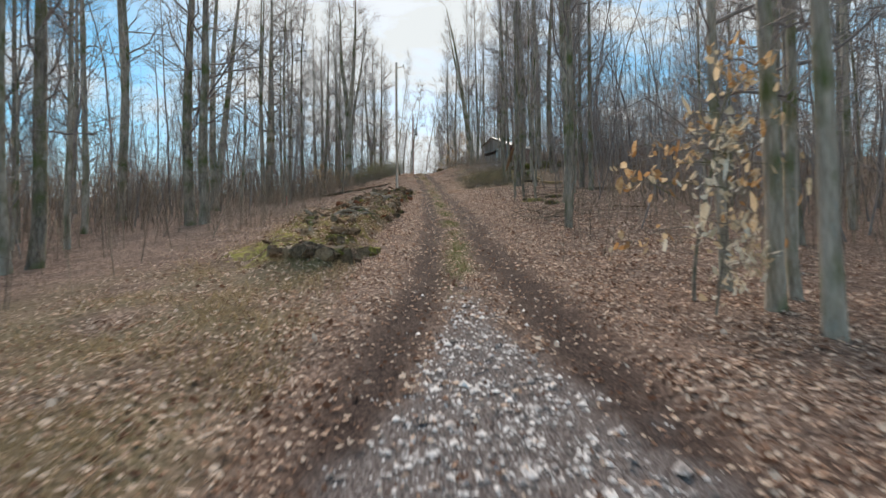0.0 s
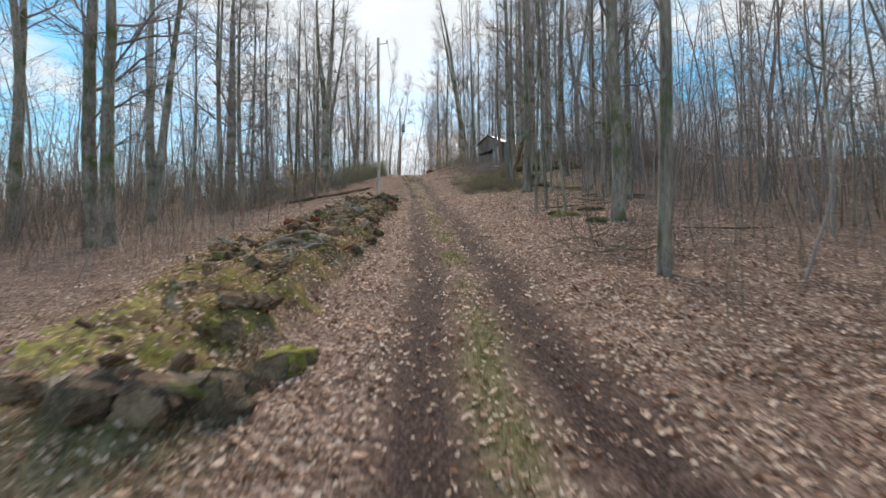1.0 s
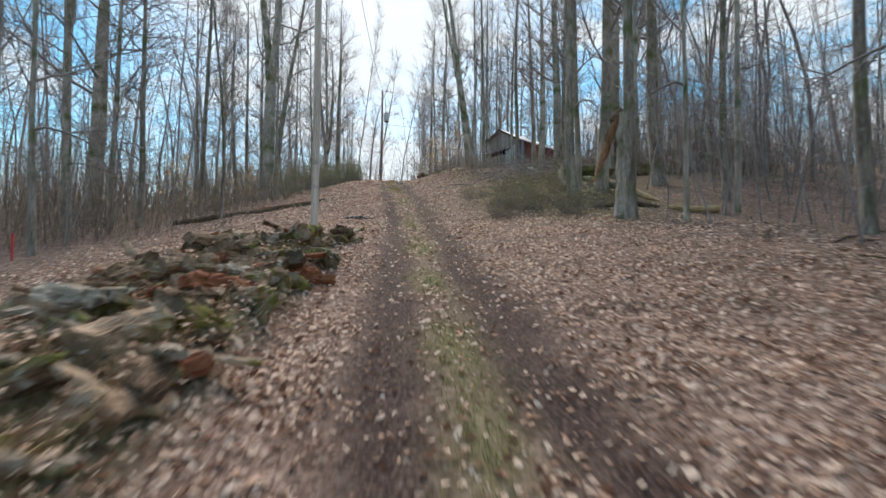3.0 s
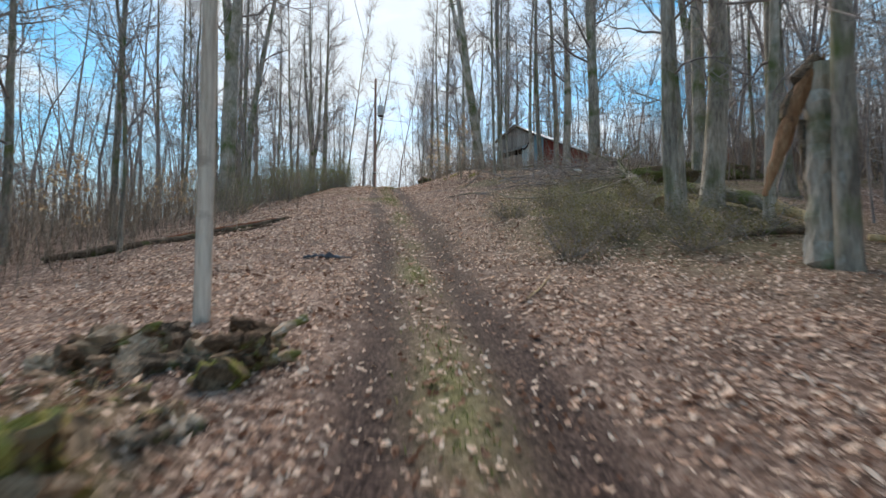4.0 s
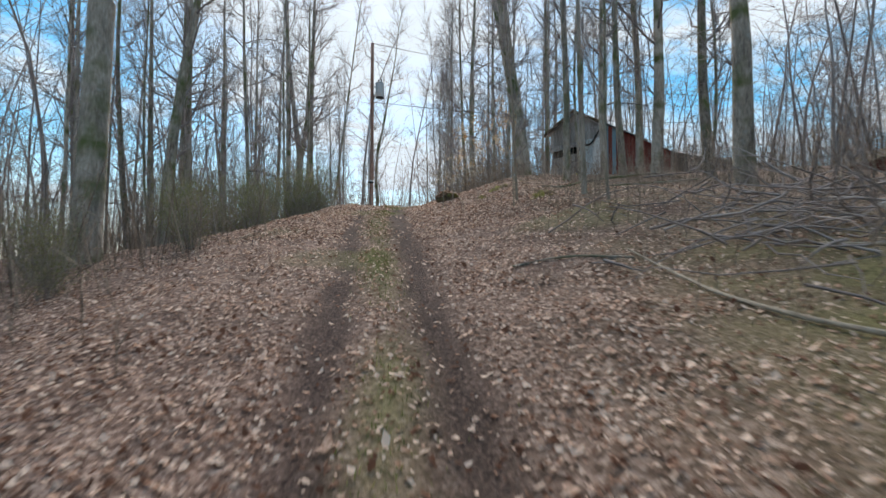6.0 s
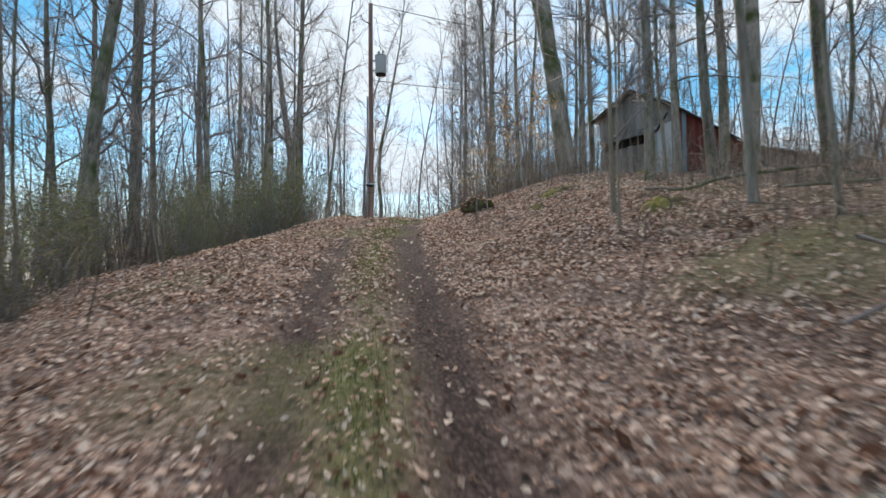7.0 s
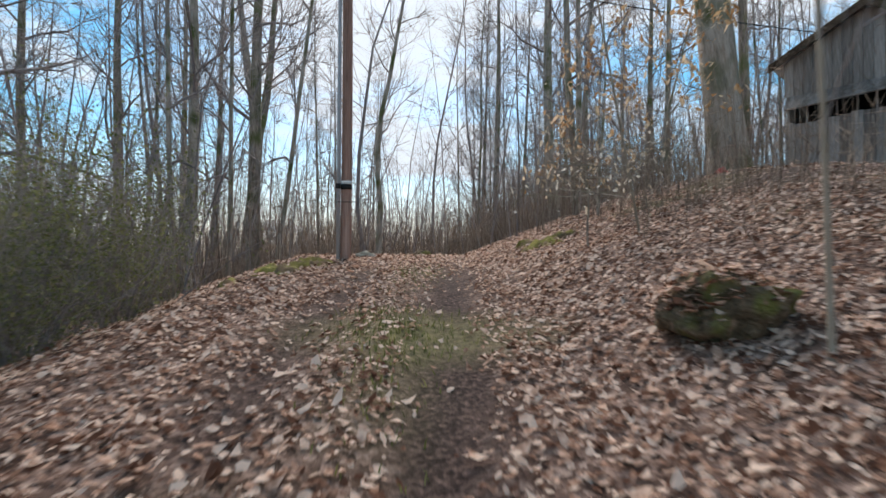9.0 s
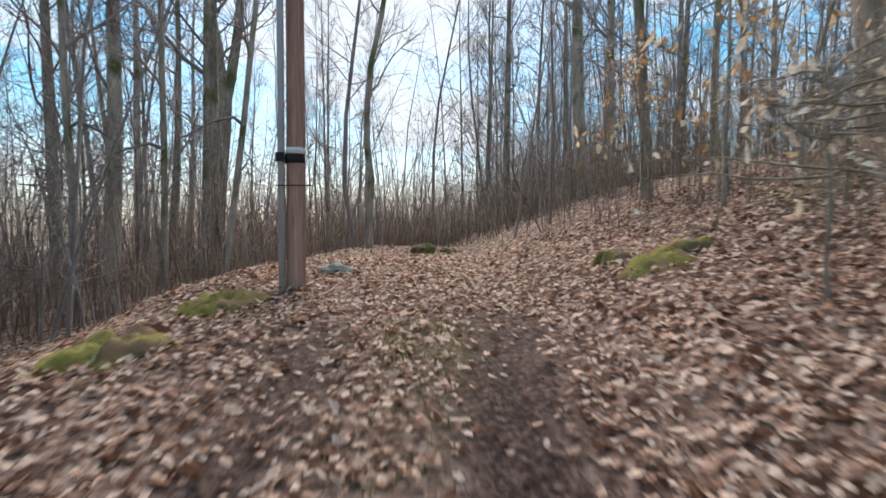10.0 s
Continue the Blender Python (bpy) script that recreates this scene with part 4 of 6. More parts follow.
pile_leaves = leaf_field("pile_leaves", px_, py_, 0.027 * np.exp(r2.normal(0, 0.3, len(px_))), LEAF, z=ground_z(px_, py_) + r2.uniform(0.03, 0.2, len(px_)))
tagged(new("pile_leaves", pile_leaves), "dry brown leaves caught in the old wood pile", "leaves", kind="stuff")
tagged(new("fallen_leaves", leaf_field("fallen_leaves", lx, ly, 0.0265 * np.interp(ly, [42, 58], [1.0, 0.88]) * np.exp(r2.normal(0, 0.30, len(lx))), LEAF)), "dry pinkish-brown oak and maple leaves on the ground", "leaves", kind="stuff")


def blades(name, x, y, height, width, mat, lean=0.4, seed=3):
    n = len(x)
    r = np.random.RandomState(seed)
    z = ground_z(x, y) - 0.01
    a = r.uniform(0, 6.28, n)
    dx, dy = np.cos(a) * width, np.sin(a) * width
    tx, ty = r.normal(0, lean, n) * height, r.normal(0, lean, n) * height
    p = np.stack([np.stack([x - dx, y - dy, z], -1), np.stack([x + dx, y + dy, z], -1), np.stack([x + dx * 0.6 + tx * 0.4, y + dy * 0.6 + ty * 0.4, z + height * 0.6], -1), np.stack([x - dx * 0.6 + tx * 0.4, y - dy * 0.6 + ty * 0.4, z + height * 0.6], -1), np.stack([x + tx, y + ty, z + height * 0.95], -1)], 1).reshape(-1, 3)
    i = np.arange(n)[:, None] * 5
    f = np.concatenate([i + [0, 1, 2], i + [0, 2, 3], i + [3, 2, 4]])
    return fast_mesh(name, p, f, mat)


gy_ = r2.uniform(9, 72, 60000)
gx_ = trail_x(gy_) + np.where(r2.uniform(size=60000) < 0.6, r2.normal(0, 0.35, 60000), r2.normal(1.5, 3.2, 60000))
keep = (gx_ > trail_x(gy_) - np.interp(gy_, [40, 52], [0.6, 4.0])) & (r2.uniform(size=60000) < green_mask(gx_, gy_) * np.interp(gy_, [24, 34, 50, 54], [1, 0.4, 0.4, 1]))
gx_, gy_ = gx_[keep], gy_[keep]
tagged(new("grass", blades("grass", gx_, gy_, r2.uniform(0.03, 0.09, len(gx_)), 0.0055, GRASS)), "short green grass between the wheel ruts", "grass", kind="stuff")

sy_ = r2.uniform(1, 35, 56000)
sx_ = -1.3 - np.abs(r2.normal(0, 2.6, 56000))
keep = (r2.uniform(size=56000) < np.clip(0.30 + 0.8 * ripple(sx_, sy_, 2.6, 51), 0.02, 1) * np.interp(sy_, [20, 26], [1, 0.6]) + 0.5 * pile_mask(sx_, sy_)) & (sx_ < trail_x(sy_) - 1.9)
sx_, sy_ = sx_[keep], sy_[keep]
tagged(new("dead_grass", blades("dead_grass", sx_, sy_, r2.uniform(0.06, 0.24, len(sx_)), 0.004, STRAW, 0.8, 4)), "dry straw-coloured grass beside the wood pile", "grass", kind="stuff")

ny = r2.uniform(-0.5, 10.2, 36000)
nx = 0.68 + r2.uniform(-2.3, 2.3, 36000)
keep = r2.uniform(size=36000) < gravel_mask(nx, ny) * np.clip(0.55 + 0.35 * ripple(nx, ny, 0.6, 22), 0.15, 0.9) * (1 - 0.75 * rut_mask(nx, ny)) + 0.012 * (ny > 5) * (np.abs(nx - 0.7) < 1.2)
nx, ny = nx[keep], ny[keep]
n = len(nx)
s = 0.0175 * np.exp(r2.normal(0, 0.42, n))
oct_v = np.array([(1, 0, 0), (0, 1, 0), (-1, 0, 0), (0, -1, 0), (0, 0, 0.8)], float)
v = oct_v[None] * s[:, None, None] * (1 + r2.uniform(-0.35, 0.35, (n, 5, 3))) + np.stack([nx, ny, ground_z(nx, ny) + s * 0.1], -1)[:, None]
f = (np.arange(n)[:, None, None] * 5 + np.array([(0, 1, 4), (1, 2, 4), (2, 3, 4), (3, 0, 4)])[None]).reshape(-1, 3)
tagged(new("gravel", fast_mesh("gravel", v.reshape(-1, 3), f, GRAVEL)), "pale grey crushed gravel spread on the trail", "gravel", kind="stuff")


# ---- shrubs and leafy saplings ----
def shrub(seed, height, width, stems, leaves, leaf_mat, leaf_size, loose=0.09):
    r = np.random.RandomState(seed)
    b = Build()
    ends = []
    for _ in range(stems):
        a = r.uniform(0, 6.28)
        w = r.uniform(0.1, 1) * width
        way = (math.cos(a) * w, math.sin(a) * w, height)
        pts = bough(b, r, (math.cos(a) * 0.1, math.sin(a) * 0.1, -0.1), way, height * r.uniform(0.7, 1.15), 0.012, 4, 5)
        for _ in range(6):
            j = r.randint(1, 5)
            sub = bough(b, r, pts[j], (r.normal(), r.normal(), 0.7), height * r.uniform(0.2, 0.45), 0.005, 3, 3)
            ends += [sub[1], sub[2], sub[3], pts[j]]
    ends = np.array(ends)
    p = ends[r.randint(0, len(ends), leaves)] + r.normal(0, loose, (leaves, 3))
    u = r.normal(0, 1, (leaves, 3))
    w = np.cross(u, r.normal(0, 1, (leaves, 3)))
    u, w = (q / np.linalg.norm(q, axis=1)[:, None] * leaf_size * g for q, g in ((u, 1.5), (w, 0.8)))
    v = np.stack([p - u, p - w, p + u, p + w], 1).reshape(-1, 3)
    return b.mesh("stems", TWIG, True), fast_mesh("foliage", v, np.arange(leaves * 4).reshape(-1, 4), leaf_mat)


def shrub_thing(name, meshes, m, label, group):
    root = empty(name, m, label, "shrub", group)
    part("stem_clump", meshes[0], root)
    part("foliage", meshes[1], root)
    return root


SHRUBS = [shrub(s, 2.5, 2.1, 26, 3500, SHRUB_LEAF, 0.0155, 0.16) for s in (11, 12)]
first = [None, None]
for k, (x, y, s) in enumerate([(-4.5, 57.0, 0.55), (-5.3, 59.2, 0.7), (-4.0, 61.0, 0.7), (-5.0, 63.6, 0.8), (-4.1, 66.2, 0.85), (-5.4, 67.6, 0.95), (-4.8, 69.4, 0.6), (-7.0, 62.0, 0.8), (-7.6, 68.6, 0.9), (-3.7, 65.0, 0.6), (-4.4, 62.3, 0.65), (-3.2, 63.4, 0.75), (-3.0, 64.8, 0.75), (-2.9, 66.1, 0.75), (-3.3, 67.2, 0.65), (-3.6, 65.9, 0.95), (-5.7, 65.2, 1.0), (-6.0, 60.6, 0.7), (-6.4, 55.0, 0.6), (-8.4, 57.6, 0.7), (-5.6, 53.6, 0.7)]):
    m = Matrix.Translation((x, y, gz(x, y) - 0.03)) @ Matrix.Rotation(k * 1.7, 4, "Z") @ Matrix.Diagonal((s * 1.2, s * 1.2, s * 1.3, 1))
    i = k % 2
    if first[i]:
        copy_thing(first[i], m)
    else:
        first[i] = shrub_thing("shrub", SHRUBS[i], m, "dense olive-green shrub on the shoulder of the trail", "green shrubs")
olive = shrub(13, 1.0, 3.0, 30, 2500, OLIVE_LEAF, 0.013, 0.18)
one = None
for k, (x, y, s) in enumerate([(3.5, 41.2, 0.85), (4.7, 41.9, 1.05), (5.9, 42.4, 1.25), (3.9, 43.4, 0.9), (5.1, 43.9, 1.0), (3.3, 45.6, 0.9), (6.6, 45.9, 0.9), (4.5, 46.4, 0.9), (7.0, 41.4, 1.15), (5.6, 40.8, 1.0), (7.9, 44.3, 0.9), (5.9, 47.6, 0.85), (4.2, 42.4, 1.05), (6.2, 44.4, 1.0), (5.0, 45.3, 0.9)]):
    m = Matrix.Translation((x, y, gz(x, y) - 0.03)) @ Matrix.Rotation(k * 2.1, 4, "Z") @ Matrix.Scale(s, 4)
    if one:
        copy_thing(one, m)
    else:
        one = shrub_thing("shrub", olive, m, "low twiggy olive-brown shrub by the fallen tree", "low shrubs")


def leafy_sapling(seed, height, leaves, size, low, reach=0.38, rise=0.25, mat=TAN_LEAF):
    r = np.random.RandomState(seed)
    b = Build()
    stem = stem_path(r, height, 0.07, 9, (0, 0, -0.1))
    b.tube(stem, np.linspace(0.006 + 0.007 * height, 0.006, 10), 6)
    ends = []
    for _ in range(22):
        z = r.uniform(low, 0.97)
        i = int(z * 9)
        at = stem[i] + (stem[min(i + 1, 9)] - stem[i]) * (z * 9 - i)
        a = r.uniform(0, 6.28)
        pts = bough(b, r, at, (math.cos(a), math.sin(a), rise), height * reach * (1.15 - z) + 0.25, 0.009, 4, 5, 0.08)
        for j in range(2, 6):
            for _ in range(3):
                q = pts[j] + r.normal(0, 0.12, 3)
                b.tube([pts[j], q], [0.003, 0.0015], 3)
                ends.append(q)
    ends = np.array(ends)
    p = ends[r.randint(0, len(ends), leaves)] + r.normal(0, 0.05, (leaves, 3))
    return b.mesh("stem", BARK, True), leaf_field("foliage", p[:, 0], p[:, 1], size * np.exp(r.normal(0, 0.2, leaves)), mat, tilt=0.9, z=p[:, 2])


LEAFY = [leafy_sapling(21, 4.2, 280, 0.055, 0.3), leafy_sapling(22, 5.0, 420, 0.046, 0.3), leafy_sapling(23, 1.4, 150, 0.023, 0.55, 0.8, 0.0, PALE_LEAF), leafy_sapling(24, 2.7, 260, 0.048, 0.15, 0.15, 0.5, PALE_LEAF)]
kept_leafy = [None] * 4
for i, x, y, s, turn in [(0, 4.1, 8.4, 0.95, 0.0), (2, 2.1, 67.3, 1.0, 1.0), (2, 3.5, 69.0, 0.9, 3.0), (3, 4.0, 7.6, 1.0, 0.5), (1, 4.6, 71.2, 0.85, 0.2), (1, 3.1, 70.2, 0.95, 2.2), (0, 3.3, 72.6, 0.7, 3.0), (1, -9.2, 47.5, 0.7, 2.0), (1, -7.6, 52.6, 0.5, 1.1), (0, -8.6, 54.0, 0.6, 4.0)]:
    m = Matrix.Translation((x, y, gz(x, y) - 0.03)) @ Matrix.Rotation(turn, 4, "Z") @ Matrix.Scale(s, 4)
    if kept_leafy[i]:
        copy_thing(kept_leafy[i], m)
    else:
        root = kept_leafy[i] = empty("sapling", m, "beech sapling holding its dry pale leaves" if i >= 2 else "beech sapling holding its dry tan leaves", "sapling", "leafy saplings")
        part("stem", LEAFY[i][0], root)
        part("foliage", LEAFY[i][1], root)


# ---- poles ----
def ring(b, z0, z1, r, sides=20, mat=0, cx=0.0, cy=0.0):
    b.tube([(cx, cy, z0), (cx, cy, z1)], [r, r], sides, mat, caps=True)


def pole_shaft(height, r0, r1, mat, seed):
    b = Build()
    z = np.concatenate([[-0.6], np.linspace(0, height, 12)])
    b.tube([(0.01 * math.sin(q * 0.7), 0.008 * math.cos(q * 0.5), q) for q in z], [r0 + (r1 - r0) * max(q, 0) / height for q in z], 18, caps=True, wobble=0.02, rnd=np.random.RandomState(seed))
    return b.mesh("shaft", mat, True)


pa = empty("utility_pole", Matrix.Translation((-1.75, 37.68, gz(-1.75, 37.68))), "weathered pale wooden utility pole beside the trail", "utility pole")
part("shaft", pole_shaft(8.9, 0.092, 0.075, POLE_GREY, 1), pa)
b = Build()
b.tube([(-0.02, 0, 8.55), (0.5, -0.1, 8.6)], [0.03, 0.02], 8, caps=True)
part("bracket", b.mesh("bracket", POLE_GREY), pa)
b = Build()
b.tube([(0.48, -0.1, 8.6), (0.48, -0.1, 8.68), (0.48, -0.1, 8.76)], [0.03, 0.05, 0.03], 10, caps=True)
part("insulator", b.mesh("insulator", WHITE, True), pa)

PBX, PBY = -1.2, 69.75
pb = empty("utility_pole", Matrix.Translation((PBX, PBY, gz(PBX, PBY))), "reddish-brown treated utility pole carrying a transformer", "utility pole")
part("shaft", pole_shaft(7.8, 0.088, 0.076, POLE_RED, 2), pb)
b = Build()
b.tube([(-0.115, -0.05, -0.3), (-0.115, -0.05, 4.4)], [0.034, 0.034], 12, caps=True)
part("conduit", b.mesh("conduit", CONDUIT, True), pb, "pale grey cable conduit")
b = Build()
b.tube([(0, 0, 1.16), (0, 0, 1.24)], [0.095, 0.095], 20, caps=True)
part("band", b.mesh("band", BLACK, True), pb, "black metal band")
b = Build()
b.tube([(0.01, 0, 1.245), (0.01, 0, 1.30)], [0.094, 0.094], 20, caps=True)
part("band", b.mesh("band", WHITE, True), pb, "white reflective band")
b = Build()
b.tube([(-0.15, -0.10, 0.95), (0.17, -0.11, 0.95)], [0.006, 0.006], 6, caps=True)
part("strap", b.mesh("strap", BLACK), pb)
b = Build()
b.tube([(-0.12, -0.08, 1.17), (-0.12, -0.08, 1.25)], [0.04, 0.04], 10, caps=True)
part("clamp", b.mesh("clamp", BLACK), pb)
tr = Build()
TX, TY = 0.36, -0.12
tr.tube([(TX, TY, 5.18), (TX, TY, 5.22), (TX, TY, 5.80), (TX, TY, 5.83), (TX, TY, 5.83), (TX, TY, 5.88)], [0.17, 0.20, 0.20, 0.20, 0.215, 0.20], 24, caps=True)
tank = part("transformer", tr.mesh("transformer", STEEL, True), pb, "pale grey transformer can")
b = Build()
b.tube([(TX, TY, 5.15), (TX, TY, 5.19)], [0.185, 0.185], 24, caps=True)
part("base_rim", b.mesh("base_rim", BLACK), tank)
for dx, dy in ((-0.07, 0.05), (0.08, -0.03)):
    b = Build()
    b.tube([(TX + dx, TY + dy, 5.86 + q) for q in (0, 0.06, 0.1, 0.14, 0.2)], [0.02, 0.04, 0.022, 0.036, 0.012], 10, caps=True)
    part("bushing", b.mesh("bushing", BLACK, True), tank)
b = Build()
for z in (5.35, 5.7):
    b.box(pose(TX / 2, TY / 2, z, 0, 0, math.degrees(math.atan2(TY, TX))), 0.3, 0.06, 0.05)
part("bracket", b.mesh("bracket", STEEL), pb)
b = Build()
b.tube([(0, -0.1, 7.0), (-0.28, -0.15, 7.15), (-0.34, -0.15, 7.35)], [0.018, 0.018, 0.012], 8, caps=True)
b.tube([(0.05, -0.1, 7.3), (0.2, -0.13, 7.2), (TX, TY, 6.05)], [0.008, 0.008, 0.008], 6)
part("cutout", b.mesh("cutout", BLACK), pb)


def cable(points, sag, label):
    b = Build()
    p0, p1 = np.array(points[0]), np.array(points[1])
    t = np.linspace(0, 1, 24)[:, None]
    b.tube(p0 + (p1 - p0) * t - np.array([0, 0, sag]) * 4 * t * (1 - t), [0.011] * 24, 6)
    thing("cable", b.mesh("cable", CABLE, True), Matrix.Identity(4), label, "cable", "overhead cables")


zb = gz(PBX, PBY)
cable([(PBX, PBY, zb + 7.8), (33, 84, 23.5)], 0.8, "black overhead cable running from the pole over the shed")
cable([(PBX + 0.1, PBY, zb + 5.0), (30, 80, 21.2)], 0.7, "black overhead cable running from the pole over the shed")
cable([(PBX, PBY, zb + 7.85), (-1.75 + 0.48, 37.58, gz(-1.75, 37.68) + 8.76)], 0.6, "black overhead cable between the two poles")


# ---- the old shed ----
W, L, EAVE, RIDGE = 3.0, 8.2, 2.58, 3.42
SHED = Matrix(((0.68, 0.733, 0, 8.02), (-0.733, 0.68, 0, 72.6), (0, 0, 1, 15.15), (0, 0, 0, 1)))
shed = empty("shed", SHED, "dilapidated grey plank shed with barn-red side and pale doors", "shed")


def board_mesh(width, z0, z1, mat, z1b=None, thick=0.025):
    """An upright board from z0 to z1 (z1b at its far edge), width along x, face to -y."""
    b = Build()
    z1b = z1 if z1b is None else z1b
    e = 0.004
    v = [(e, 0, z0), (width - e, 0, z0), (width - e, 0, z1b), (e, 0, z1), (e, -thick, z0), (width - e, -thick, z0), (width - e, -thick, z1b), (e, -thick, z1)]
    b.add(v, [(0, 1, 2, 3), (5, 4, 7, 6), (4, 5, 1, 0), (6, 7, 3, 2), (4, 0, 3, 7), (1, 5, 6, 2)])
    return b.mesh("board", mat)


def roof_z(x):
    return EAVE + (RIDGE - EAVE) * (1 - abs(x - W / 2) / (W / 2))


b = Build()
b.box(pose(W / 2, L - 0.04, EAVE / 2 - 0.25), W, 0.06, EAVE + 0.4)
b.box(pose(0.04, L / 2, EAVE / 2 - 0.25), 0.06, L - 0.14, EAVE + 0.4)
b.add([(0, L - 0.07, EAVE), (W, L - 0.07, EAVE), (W / 2, L - 0.07, RIDGE - 0.05)], [(0, 1, 2)])
part("back_wall", b.mesh("back_wall", BOARD), shed)
# added floor and upright sheet, shade painted in as near-black behind the opening
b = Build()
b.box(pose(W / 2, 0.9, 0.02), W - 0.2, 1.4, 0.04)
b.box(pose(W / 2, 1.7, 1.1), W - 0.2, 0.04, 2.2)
part("dark_inside", b.mesh("dark_inside", INNER_SHADE), shed)
r3 = np.random.RandomState(31)
for k in range(10):
    w = 0.2
    ob = part("board", board_mesh(w, -0.35 + r3.uniform(-0.05, 0.05), 1.22 + 0.012 * k + r3.uniform(-0.03, 0.02), BOARD), shed)
    ob.matrix_basis = pose(k * w, -r3.uniform(0, 0.012), 0)
for k in range(17):
    w = W / 17
    x = k * w
    ob = part("board", board_mesh(w, 1.80 + 0.05 * x + r3.uniform(-0.02, 0.02), roof_z(x) - 0.03, BOARD, roof_z(x + w) - 0.03), shed)
    ob.matrix_basis = pose(x, -0.035 - r3.uniform(0, 0.012), 0)
b = Build()
b.add([(0.05, -0.05, 1.84), (2.0, -0.05, 1.93), (2.0, -0.30, 1.62), (0.05, -0.27, 1.50), (0.05, -0.04, 1.82), (2.0, -0.04, 1.91), (2.0, -0.28, 1.60), (0.05, -0.25, 1.48)], [(3, 2, 1, 0), (4, 5, 6, 7), (0, 1, 5, 4), (1, 2, 6, 5), (2, 3, 7, 6), (3, 0, 4, 7)])
part("window_flap", b.mesh("window_flap", BOARD), shed, "sagging grey plank flap")
for x in (0.42, 0.95, 1.3, 1.62):
    b = Build()
    b.box(pose(x, 0.0, 1.42), 0.035, 0.03, 0.5)
    part("slat", b.mesh("slat", BOARD), shed)
for k, (x, w, top, mat) in enumerate([(2.0, 0.42, 1.72, PALE_BOARD), (2.42, 0.3, 2.08, WHITE), (2.72, 0.25, 2.16, WHITE)]):
    ob = part("door_panel", board_mesh(w, -0.2, top, mat, top + 0.03), shed, "flaking pale blue-white door panel")
    ob.matrix_basis = pose(x, -0.03 - 0.006 * k, 0)
b = Build()
b.box(pose(2.2, -0.01, 1.86), 0.36, 0.02, 0.28)
part("pane", b.mesh("pane", PALE_BOARD), shed, "pale broken pane")
b = Build()
b.tube([(1.98, -0.10, 1.55), (2.0, -0.12, 1.72), (2.12, -0.13, 1.62), (2.3, -0.14, 1.62), (2.46, -0.13, 1.72), (2.62, -0.12, 1.98), (2.85, -0.1, 2.32)], [0.04, 0.05, 0.055, 0.05, 0.055, 0.045, 0.02], 8, caps=True)
part("torn_strip", b.mesh("torn_strip", BLACK, True), shed, "black torn rubber strip hanging")
b = Build()
b.box(pose(W - 0.05, -0.02, 1.0), 0.1, 0.07, 2.7)
part("corner_post", b.mesh("corner_post", BOARD), shed)
step = 0.2
for k in range(41):
    y = k * step
    mat = TEAL if k in (0, 1, 4, 5) else RED_BOARD
    ob = part("board", board_mesh(step, -0.45 + r3.uniform(-0.06, 0.04), EAVE - 0.05, mat), shed)
    ob.matrix_basis = pose(W + r3.uniform(0, 0.012), y, 0, 0, 0, 90)
for side in (-1, 1):
    ex, slope = W / 2 + 0.24, (RIDGE - EAVE) / (W / 2)
    x0, x1 = W / 2, W / 2 + side * ex
    for j in range(13):
        b = Build()
        y0, y1 = -0.32 + j * (L + 0.55) / 13, -0.32 + (j + 1) * (L + 0.55) / 13 - 0.012
        z0, z1 = RIDGE + 0.04, RIDGE + 0.04 - slope * ex
        t = 0.03 + 0.01 * (j % 2)
        v = [(x0, y0, z0), (x1, y0, z1), (x1, y1, z1), (x0, y1, z0), (x0, y0, z0 + t), (x1, y0, z1 + t), (x1, y1, z1 + t), (x0, y1, z0 + t)]
        b.add(v, [(0, 1, 2, 3), (7, 6, 5, 4), (0, 4, 5, 1), (1, 5, 6, 2), (2, 6, 7, 3), (3, 7, 4, 0)])
        part("roof_sheet", b.mesh("roof_sheet", TIN), shed, "pale weathered tin roof sheet")
    b = Build()
    for y in (-0.335,):
        b.add([(x0, y, RIDGE + 0.08), (x1, y, RIDGE + 0.08 - slope * ex), (x1, y, RIDGE - 0.10 - slope * ex), (x0, y, RIDGE - 0.10), (x0, y + 0.03, RIDGE + 0.035), (x1, y + 0.03, RIDGE + 0.035 - slope * ex), (x1, y + 0.03, RIDGE - 0.10 - slope * ex), (x0, y + 0.03, RIDGE - 0.10)], [(0, 1, 2, 3), (7, 6, 5, 4), (0, 4, 5, 1), (1, 5, 6, 2), (2, 6, 7, 3), (3, 7, 4, 0)])
    part("bargeboard", b.mesh("bargeboard", DARK_LOG), shed, "dark rotten bargeboard")


